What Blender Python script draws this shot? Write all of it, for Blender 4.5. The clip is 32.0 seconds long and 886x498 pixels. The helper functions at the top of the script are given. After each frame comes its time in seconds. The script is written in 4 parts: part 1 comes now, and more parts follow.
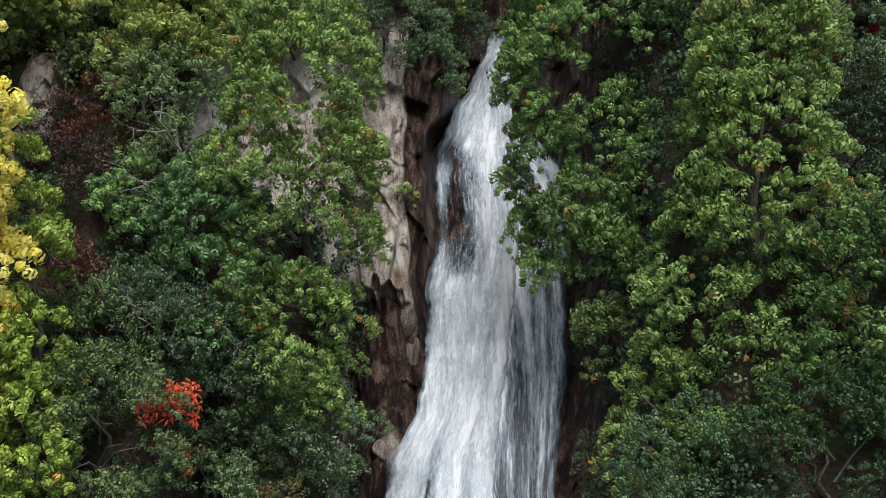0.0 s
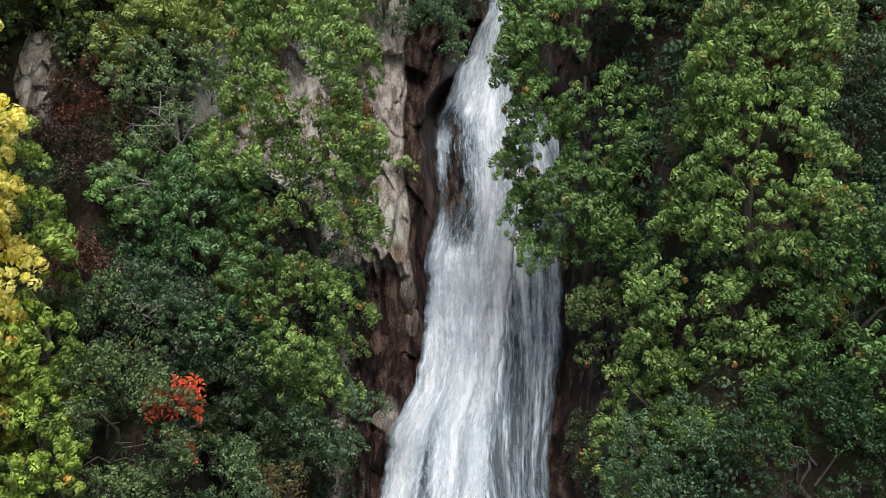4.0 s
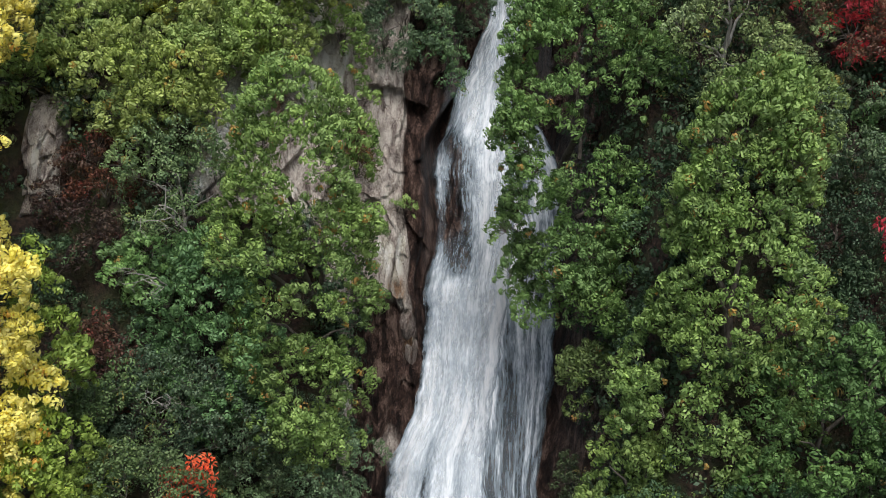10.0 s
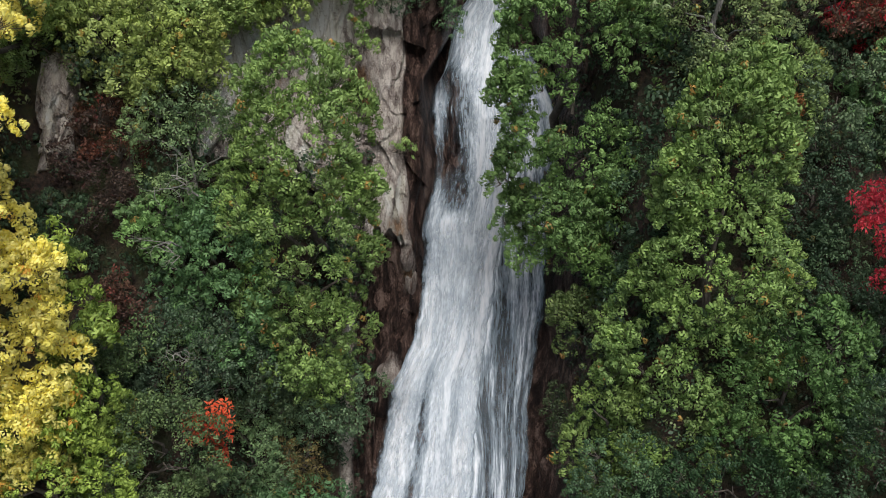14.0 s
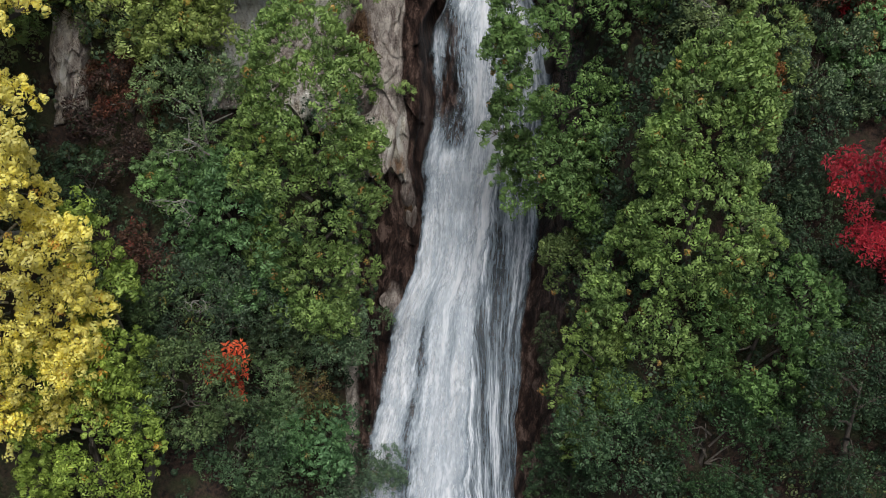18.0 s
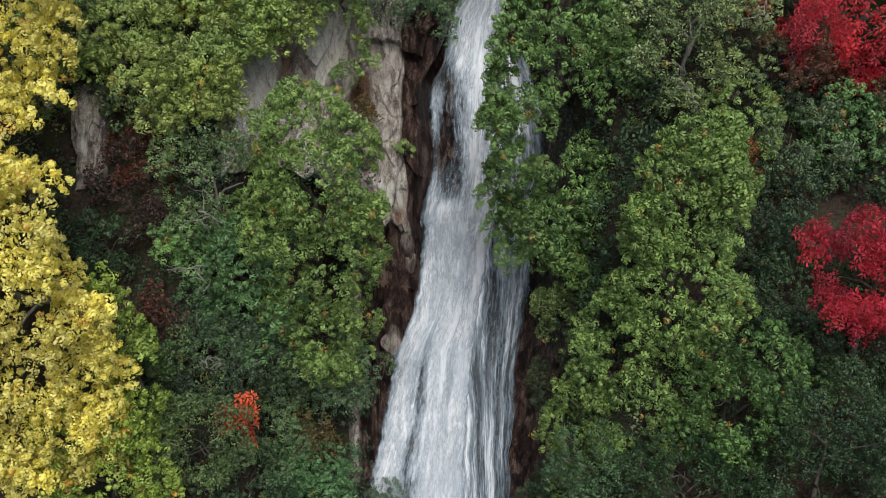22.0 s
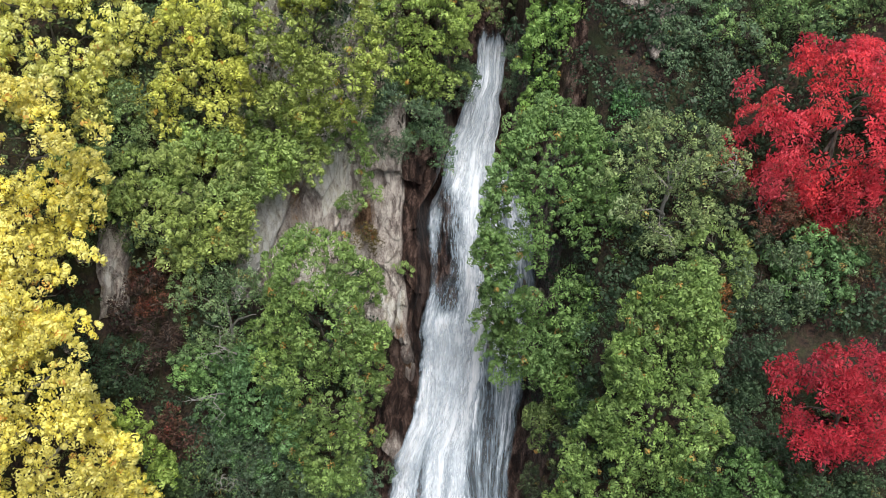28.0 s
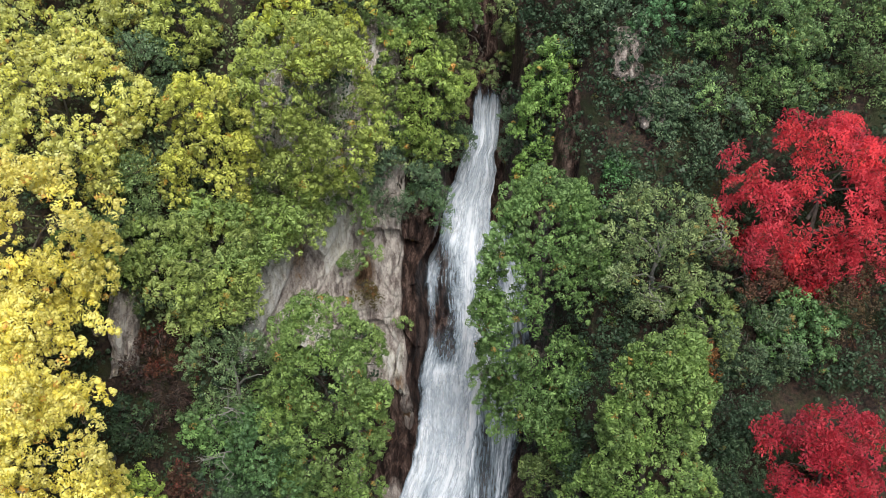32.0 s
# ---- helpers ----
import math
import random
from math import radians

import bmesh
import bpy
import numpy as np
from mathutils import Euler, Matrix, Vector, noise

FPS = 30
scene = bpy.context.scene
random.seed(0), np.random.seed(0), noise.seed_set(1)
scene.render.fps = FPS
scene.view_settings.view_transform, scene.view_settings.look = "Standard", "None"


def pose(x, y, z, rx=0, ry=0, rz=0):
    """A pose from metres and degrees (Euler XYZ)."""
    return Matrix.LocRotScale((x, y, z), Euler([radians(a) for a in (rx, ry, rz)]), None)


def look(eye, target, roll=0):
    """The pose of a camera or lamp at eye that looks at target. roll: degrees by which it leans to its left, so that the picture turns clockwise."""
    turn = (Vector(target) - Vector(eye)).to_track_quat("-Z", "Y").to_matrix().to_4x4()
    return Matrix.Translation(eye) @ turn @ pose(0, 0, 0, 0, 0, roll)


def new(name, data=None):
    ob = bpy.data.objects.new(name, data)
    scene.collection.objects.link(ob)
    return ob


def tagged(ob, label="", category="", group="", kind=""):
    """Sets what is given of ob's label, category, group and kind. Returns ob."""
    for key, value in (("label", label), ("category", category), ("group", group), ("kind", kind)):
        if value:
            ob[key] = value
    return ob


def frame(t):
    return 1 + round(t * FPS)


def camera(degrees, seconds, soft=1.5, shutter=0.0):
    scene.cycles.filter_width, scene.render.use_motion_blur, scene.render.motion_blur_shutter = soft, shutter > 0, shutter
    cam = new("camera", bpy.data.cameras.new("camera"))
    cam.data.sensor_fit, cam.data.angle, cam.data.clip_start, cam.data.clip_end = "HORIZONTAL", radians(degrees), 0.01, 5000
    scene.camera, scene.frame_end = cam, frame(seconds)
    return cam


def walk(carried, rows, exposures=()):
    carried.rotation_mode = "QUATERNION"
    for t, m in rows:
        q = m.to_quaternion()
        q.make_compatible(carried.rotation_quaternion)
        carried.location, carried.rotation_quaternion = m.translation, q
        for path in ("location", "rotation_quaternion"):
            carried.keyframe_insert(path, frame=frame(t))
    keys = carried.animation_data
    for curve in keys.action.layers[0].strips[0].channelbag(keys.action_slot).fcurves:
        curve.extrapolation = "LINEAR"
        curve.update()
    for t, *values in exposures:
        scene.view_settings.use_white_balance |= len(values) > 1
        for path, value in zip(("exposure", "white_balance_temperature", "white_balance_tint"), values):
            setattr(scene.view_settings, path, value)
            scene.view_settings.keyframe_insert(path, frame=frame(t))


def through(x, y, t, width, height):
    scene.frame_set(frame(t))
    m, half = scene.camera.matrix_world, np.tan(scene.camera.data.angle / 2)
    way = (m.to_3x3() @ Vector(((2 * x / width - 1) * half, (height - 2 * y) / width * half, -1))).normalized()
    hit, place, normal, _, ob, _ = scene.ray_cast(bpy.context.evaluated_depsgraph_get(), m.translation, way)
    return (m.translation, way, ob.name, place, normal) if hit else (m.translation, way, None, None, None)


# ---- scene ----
# a drone rises beside the fall and tilts down
PATH = (
    # seconds, x, y, z, yaw, pitch, roll
    (0, -0.561, -42.000, 0.000, -0.464, -3.583, -0.538),
    (0.5, -0.548, -41.999, 0.384, -0.458, -3.634, -0.510),
    (1, -0.539, -42.058, 0.805, -0.443, -4.047, -0.405),
    (1.5, -0.504, -42.114, 1.237, -0.387, -5.641, -0.382),
    (2, -0.452, -42.157, 1.588, -0.323, -7.358, -0.315),
    (2.5, -0.443, -42.128, 1.985, -0.312, -7.659, -0.323),
    (3, -0.430, -42.131, 2.330, -0.324, -7.923, -0.253),
    (3.5, -0.378, -42.116, 2.693, -0.246, -8.769, -0.222),
    (5.5, -0.240, -41.880, 5.359, -0.046, -11.545, -0.124),
    (6, -0.168, -41.794, 6.037, 0.038, -12.137, -0.113),
    (6.5, -0.135, -41.669, 6.858, 0.086, -13.314, -0.196),
    (7, -0.093, -41.589, 7.517, 0.156, -14.377, -0.169),
    (7.5, -0.017, -41.574, 8.172, 0.232, -14.702, -0.109),
    (8, 0.026, -41.541, 8.851, 0.276, -15.294, -0.063),
    (8.5, 0.043, -41.504, 9.497, 0.280, -15.822, -0.036),
    (9, 0.074, -41.485, 10.225, 0.340, -17.008, -0.031),
    (9.5, 0.085, -41.486, 10.921, 0.344, -18.139, 0.024),
    (10, 0.120, -41.484, 11.598, 0.378, -19.257, 0.044),
    (10.5, 0.141, -41.481, 12.210, 0.393, -20.471, 0.078),
    (11, 0.174, -41.512, 12.745, 0.447, -21.620, 0.122),
    (11.5, 0.160, -41.516, 13.306, 0.429, -22.835, 0.103),
    (12, 0.138, -41.537, 13.845, 0.411, -23.974, 0.061),
    (12.5, 0.244, -41.538, 14.464, 0.516, -25.037, 0.051),
    (13, 0.257, -41.548, 15.089, 0.500, -26.028, 0.057),
    (13.5, 0.217, -41.617, 15.726, 0.411, -27.210, 0.094),
    (14, 0.203, -41.671, 16.349, 0.370, -28.417, 0.087),
    (14.5, 0.221, -41.692, 16.973, 0.402, -29.651, 0.034),
    (16.5, 0.291, -41.789, 19.162, 0.487, -33.444, -0.023),
    (17, 0.297, -41.810, 19.633, 0.472, -34.426, -0.057),
    (17.5, 0.270, -41.798, 20.043, 0.420, -35.422, 0.005),
    (18, 0.278, -41.793, 20.500, 0.391, -36.330, 0.019),
    (18.5, 0.324, -41.807, 21.047, 0.429, -37.029, -0.001),
    (19, 0.344, -41.846, 21.565, 0.439, -37.424, -0.014),
    (19.5, 0.323, -41.876, 22.118, 0.374, -37.921, 0.004),
    (20, 0.301, -41.930, 22.647, 0.303, -38.252, 0.032),
    (20.5, 0.290, -41.992, 23.182, 0.269, -38.039, 0.038),
    (21, 0.290, -42.033, 23.664, 0.240, -37.797, 0.056),
    (21.5, 0.278, -42.054, 24.167, 0.220, -37.643, 0.030),
    (22, 0.291, -42.059, 24.667, 0.237, -37.533, 0.029),
    (22.5, 0.317, -42.053, 25.149, 0.260, -37.411, 0.009),
    (23, 0.332, -42.073, 25.588, 0.269, -37.192, -0.015),
    (23.5, 0.308, -42.018, 26.063, 0.239, -37.122, 0.001),
    (24, 0.279, -41.963, 26.531, 0.153, -37.049, 0.032),
    (24.5, 0.229, -41.967, 26.987, 0.074, -36.930, 0.093),
    (25, 0.223, -41.953, 27.443, 0.030, -36.819, 0.153),
    (25.5, 0.191, -42.019, 27.840, -0.009, -36.627, 0.176),
    (27.5, 0.152, -42.133, 29.585, -0.073, -36.139, 0.171),
    (28, 0.144, -42.160, 29.992, -0.131, -36.007, 0.175),
    (28.5, 0.137, -42.162, 30.419, -0.173, -35.919, 0.183),
    (29, 0.070, -42.143, 30.812, -0.274, -35.855, 0.222),
    (29.5, -0.028, -42.127, 31.279, -0.412, -35.886, 0.278),
    (30, -0.055, -42.092, 31.758, -0.478, -35.944, 0.259),
    (30.5, -0.108, -42.081, 32.136, -0.544, -35.885, 0.302),
    (31, -0.146, -42.103, 32.503, -0.622, -35.840, 0.323),
    (31.5, -0.191, -42.080, 32.781, -0.713, -35.832, 0.357),
    (32, -0.211, -42.108, 33.074, -0.744, -35.767, 0.380),
)


def drone(yaw, pitch, roll, x, y, z):
    """Camera pose from yaw to the left of +y, pitch up and roll, in degrees."""
    return Matrix.Translation((x, y, z)) @ Euler((radians(90 + pitch), 0, radians(yaw))).to_matrix().to_4x4() @ pose(0, 0, 0, 0, 0, roll)


EXPOSURES = ((0, 0.28), (6, 0.30), (13, 0.13), (19, -0.23), (24, 0.17), (28, 0.50), (32, 0.42))
cam = camera(46, 32.0, soft=0.75)
walk(cam, [(t, drone(yaw, pitch, roll, x, y, z)) for t, x, y, z, yaw, pitch, roll in PATH], EXPOSURES)

# ---- light ----
world = bpy.data.worlds.new("sky")
scene.world = world
world.use_nodes = True
sky = world.node_tree.nodes.new("ShaderNodeTexSky")
sky.sky_type, sky.sun_disc = "NISHITA", False
sky.sun_elevation, sky.sun_rotation = radians(62), radians(168.7)
sky.air_density, sky.dust_density = 1.0, 4.0
back = world.node_tree.nodes["Background"]
back.inputs["Strength"].default_value = 0.1
world.node_tree.links.new(sky.outputs["Color"], back.inputs["Color"])
sun = new("sun", bpy.data.lights.new("sun", "SUN"))
sun.data.energy, sun.data.angle, sun.data.color = 2.7, radians(34), (1.0, 0.995, 0.98)
sun.matrix_world = look((6, -30, 57.5), (0, 0, 0))


# ---- materials ----
def material(name):
    m = bpy.data.materials.new(name)
    m.use_nodes = True
    return m, m.node_tree.nodes, m.node_tree.links, m.node_tree.nodes["Principled BSDF"]


def noise_node(nodes, links, scale, detail=5.0, stretch=(1, 1, 1), rough=0.55, space="Object"):
    co = nodes.new("ShaderNodeTexCoord")
    mp = nodes.new("ShaderNodeMapping")
    mp.inputs["Scale"].default_value = stretch
    n = nodes.new("ShaderNodeTexNoise")
    n.inputs["Scale"].default_value, n.inputs["Detail"].default_value, n.inputs["Roughness"].default_value = scale, detail, rough
    links.new(co.outputs[space], mp.inputs["Vector"])
    links.new(mp.outputs["Vector"], n.inputs["Vector"])
    return n.outputs["Fac"]


def ramp(nodes, links, fac, stops):
    r = nodes.new("ShaderNodeValToRGB")
    while len(r.color_ramp.elements) < len(stops):
        r.color_ramp.elements.new(0.5)
    for e, (p, c) in zip(r.color_ramp.elements, stops):
        e.position, e.color = p, (*c, 1)
    links.new(fac, r.inputs["Fac"])
    return r.outputs["Color"]


def mixed(nodes, links, fac, a, b, kind="MIX"):
    m = nodes.new("ShaderNodeMix")
    m.data_type, m.blend_type = "RGBA", kind
    for value, name in ((fac, 0), (a, 6), (b, 7)):
        if isinstance(value, (int, float)):
            m.inputs[name].default_value = value
        elif isinstance(value, tuple):
            m.inputs[name].default_value = (*value, 1)
        else:
            links.new(value, m.inputs[name])
    return m.outputs[2]


def calc(nodes, links, kind, a, b):
    m = nodes.new("ShaderNodeMath")
    m.operation = kind
    for value, k in ((a, 0), (b, 1)):
        if isinstance(value, (int, float)):
            m.inputs[k].default_value = value
        else:
            links.new(value, m.inputs[k])
    return m.outputs[0]


def leaf_material(name, dark, light, turned, share, through=0.25):
    """Leaves between two tones, by the clump they grow in and leaf by leaf, with a share of turned clumps."""
    m, nodes, links, bsdf = material(name)
    geo, info, tuft = nodes.new("ShaderNodeNewGeometry"), nodes.new("ShaderNodeObjectInfo"), nodes.new("ShaderNodeAttribute")
    tuft.attribute_name = "tuft"
    own = calc(nodes, links, "FRACT", calc(nodes, links, "MULTIPLY_ADD", info.outputs["Random"], 7.3), 0.0)
    links.new(tuft.outputs["Fac"], own.node.inputs[0].links[0].from_node.inputs[2])
    pick = calc(nodes, links, "MULTIPLY_ADD", geo.outputs["Random Per Island"], 0.34)
    links.new(calc(nodes, links, "MULTIPLY", own, 0.66), pick.node.inputs[2])
    tone = ramp(nodes, links, pick, [(0.1, dark), (0.9, light)])
    bough = calc(nodes, links, "MULTIPLY_ADD", info.outputs["Random"], 0.4)
    bough.node.inputs[2].default_value = 0.8
    shade = nodes.new("ShaderNodeCombineColor")
    for k in range(3):
        links.new(bough, shade.inputs[k])
    tone = mixed(nodes, links, 1.0, tone, shade.outputs[0], "MULTIPLY")
    again = calc(nodes, links, "FRACT", calc(nodes, links, "MULTIPLY", own, 23.0), 0.0)
    old = calc(nodes, links, "MULTIPLY", calc(nodes, links, "GREATER_THAN", again, 1 - share), calc(nodes, links, "GREATER_THAN", geo.outputs["Random Per Island"], 0.35))
    tone = mixed(nodes, links, old, tone, turned)
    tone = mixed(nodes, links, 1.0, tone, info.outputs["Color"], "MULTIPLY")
    links.new(tone, bsdf.inputs["Base Color"])
    bsdf.inputs["Roughness"].default_value = 0.5
    bsdf.inputs["Specular IOR Level"].default_value = 0.22
    trans, mix = nodes.new("ShaderNodeBsdfTranslucent"), nodes.new("ShaderNodeMixShader")
    links.new(tone, trans.inputs["Color"])
    mix.inputs["Fac"].default_value = through
    links.new(bsdf.outputs[0], mix.inputs[1])
    links.new(trans.outputs[0], mix.inputs[2])
    links.new(mix.outputs[0], nodes["Material Output"].inputs["Surface"])
    return m


def bumped(nodes, links, bsdf, height, strength, distance):
    b = nodes.new("ShaderNodeBump")
    b.inputs["Strength"].default_value, b.inputs["Distance"].default_value = strength, distance
    links.new(height, b.inputs["Height"])
    links.new(b.outputs[0], bsdf.inputs["Normal"])


def bark_material(name, a, b):
    m, nodes, links, bsdf = material(name)
    n = noise_node(nodes, links, 9.0, 6, (1, 1, 0.25))
    links.new(ramp(nodes, links, n, [(0.3, a), (0.7, b)]), bsdf.inputs["Base Color"])
    bsdf.inputs["Roughness"].default_value = 0.9
    bumped(nodes, links, bsdf, n, 0.6, 0.03)
    return m


GREEN = leaf_material("leaf_green", (0.105, 0.180, 0.052), (0.350, 0.485, 0.168), (0.50, 0.30, 0.10), 0.025)
DEEP = leaf_material("leaf_deep_green", (0.062, 0.112, 0.060), (0.190, 0.280, 0.155), (0.20, 0.18, 0.07), 0.02, 0.15)
OLIVE = leaf_material("leaf_olive", (0.235, 0.285, 0.068), (0.555, 0.615, 0.170), (0.46, 0.32, 0.07), 0.02)
YELLOW = leaf_material("leaf_yellow", (0.78, 0.70, 0.14), (0.97, 0.91, 0.34), (0.82, 0.50, 0.14), 0.03, 0.38)
RED = leaf_material("leaf_red", (0.60, 0.045, 0.072), (0.96, 0.190, 0.220), (0.40, 0.10, 0.08), 0.05, 0.35)
BROWN = leaf_material("leaf_brown", (0.07, 0.050, 0.032), (0.18, 0.125, 0.068), (0.20, 0.08, 0.05), 0.1)
BARK = bark_material("bark", (0.05, 0.04, 0.032), (0.16, 0.14, 0.115))
PALE_BARK = bark_material("pale_bark", (0.13, 0.125, 0.11), (0.33, 0.32, 0.29))


def rock_material():
    """Steeply layered schist: grey-mauve, rust and cream where dry, nearly black and glossy where spray keeps it wet."""
    m, nodes, links, bsdf = material("rock")

    def lean(scale, detail, stretch, rough, angle=20):
        n = noise_node(nodes, links, scale, detail, stretch, rough)
        n.node.inputs["Vector"].links[0].from_node.inputs["Rotation"].default_value = (0, radians(angle), 0)
        return n

    big = noise_node(nodes, links, 0.55, 4, (1, 1, 0.6))
    layer = lean(1.6, 9, (2.2, 1.5, 0.42), 0.66)
    layer.node.inputs["Distortion"].default_value = 0.5
    thin = lean(4.0, 6, (2.6, 1.5, 0.30), 0.6, 14)
    thin.node.inputs["Distortion"].default_value = 0.3
    fine = noise_node(nodes, links, 13.0, 7, (1.3, 1, 0.9), 0.75)
    speck = calc(nodes, links, "MULTIPLY_ADD", fine, 0.62)
    links.new(layer, speck.node.inputs[2])
    warp, bent = nodes.new("ShaderNodeMapping"), nodes.new("ShaderNodeVectorMath")
    warp.inputs["Scale"].default_value, warp.inputs["Rotation"].default_value = (3.0, 1.6, 0.85), (0, radians(18), 0)
    links.new(layer.node.inputs["Vector"].links[0].from_node.inputs["Vector"].links[0].from_socket, warp.inputs["Vector"])
    bent.operation = "MULTIPLY_ADD"
    bent.inputs[1].default_value = (0.9, 0.9, 0.9)
    links.new(fine.node.outputs["Color"], bent.inputs[0])
    links.new(warp.outputs["Vector"], bent.inputs[2])
    split, block = nodes.new("ShaderNodeTexVoronoi"), nodes.new("ShaderNodeTexVoronoi")
    split.feature = "DISTANCE_TO_EDGE"
    for v in (split, block):
        v.inputs["Scale"].default_value = 1.3
        links.new(bent.outputs[0], v.inputs["Vector"])
    hue = nodes.new("ShaderNodeSeparateColor")
    links.new(block.outputs["Color"], hue.inputs[0])
    cell = calc(nodes, links, "MULTIPLY_ADD", hue.outputs[0], 0.20)
    cell.node.inputs[2].default_value = -0.10
    speck = calc(nodes, links, "ADD", speck, cell)
    seam = ramp(nodes, links, split.outputs["Distance"], [(0.005, (0.45, 0.40, 0.37)), (0.035, (1, 1, 1))])
    grey = ramp(nodes, links, speck, [(0.55, (0.09, 0.070, 0.062)), (0.67, (0.31, 0.258, 0.232)), (0.79, (0.52, 0.455, 0.405)), (0.93, (0.78, 0.72, 0.65))])
    cream = ramp(nodes, links, speck, [(0.58, (0.20, 0.165, 0.125)), (0.66, (0.62, 0.57, 0.47)), (0.77, (0.82, 0.79, 0.70)), (0.91, (0.90, 0.88, 0.83))])
    rust = ramp(nodes, links, speck, [(0.64, (0.040, 0.024, 0.014)), (0.79, (0.180, 0.105, 0.062)), (0.95, (0.42, 0.28, 0.18))])
    pale = nodes.new("ShaderNodeAttribute")
    pale.attribute_name = "pale"
    light = calc(nodes, links, "ADD", pale.outputs["Fac"], calc(nodes, links, "MULTIPLY_ADD", big, 1.2))
    light.node.inputs[1].links[0].from_node.inputs[2].default_value = -0.6
    dry = mixed(nodes, links, ramp(nodes, links, light, [(0.38, (0, 0, 0)), (0.58, (1, 1, 1))]), grey, cream)
    stain = nodes.new("ShaderNodeAttribute")
    stain.attribute_name = "rust"
    brown = calc(nodes, links, "ADD", stain.outputs["Fac"], calc(nodes, links, "MULTIPLY_ADD", layer, 1.4))
    brown.node.inputs[1].links[0].from_node.inputs[2].default_value = -0.75
    dry = mixed(nodes, links, ramp(nodes, links, brown, [(0.25, (0, 0, 0)), (0.55, (1, 1, 1))]), dry, rust)
    wet = ramp(nodes, links, speck, [(0.62, (0.008, 0.006, 0.006)), (0.74, (0.030, 0.019, 0.016)), (0.86, (0.085, 0.052, 0.042)), (0.99, (0.24, 0.17, 0.14))])
    geo = nodes.new("ShaderNodeAttribute")
    geo.attribute_name = "wet"
    edge = calc(nodes, links, "ADD", geo.outputs["Fac"], calc(nodes, links, "MULTIPLY_ADD", layer, 0.9))
    edge.node.inputs[1].links[0].from_node.inputs[2].default_value = -0.45
    soaked = ramp(nodes, links, edge, [(0.40, (0, 0, 0)), (0.60, (1, 1, 1))])
    links.new(mixed(nodes, links, 1.0, mixed(nodes, links, soaked, dry, wet), seam, "MULTIPLY"), bsdf.inputs["Base Color"])
    links.new(ramp(nodes, links, soaked, [(0, (0.9,) * 3), (1, (0.42,) * 3)]), bsdf.inputs["Roughness"])
    bsdf.inputs["Specular IOR Level"].default_value = 0.2
    rough = calc(nodes, links, "MULTIPLY_ADD", thin, 0.4)
    links.new(speck, rough.node.inputs[2])
    bumped(nodes, links, bsdf, rough, 1.0, 0.28)
    return m


ROCK = rock_material()


def soil_material():
    m, nodes, links, bsdf = material("slope_soil")
    a, b = noise_node(nodes, links, 0.8, 5), noise_node(nodes, links, 7.0, 7)
    c = mixed(nodes, links, ramp(nodes, links, b, [(0.38, (0, 0, 0)), (0.66, (1, 1, 1))]), (0.009, 0.006, 0.005), (0.062, 0.036, 0.024))
    links.new(mixed(nodes, links, ramp(nodes, links, a, [(0.45, (0, 0, 0)), (0.65, (1, 1, 1))]), c, (0.035, 0.045, 0.016)), bsdf.inputs["Base Color"])
    bsdf.inputs["Roughness"].default_value = 0.95
    bumped(nodes, links, bsdf, b, 0.8, 0.1)
    return m


SOIL = soil_material()


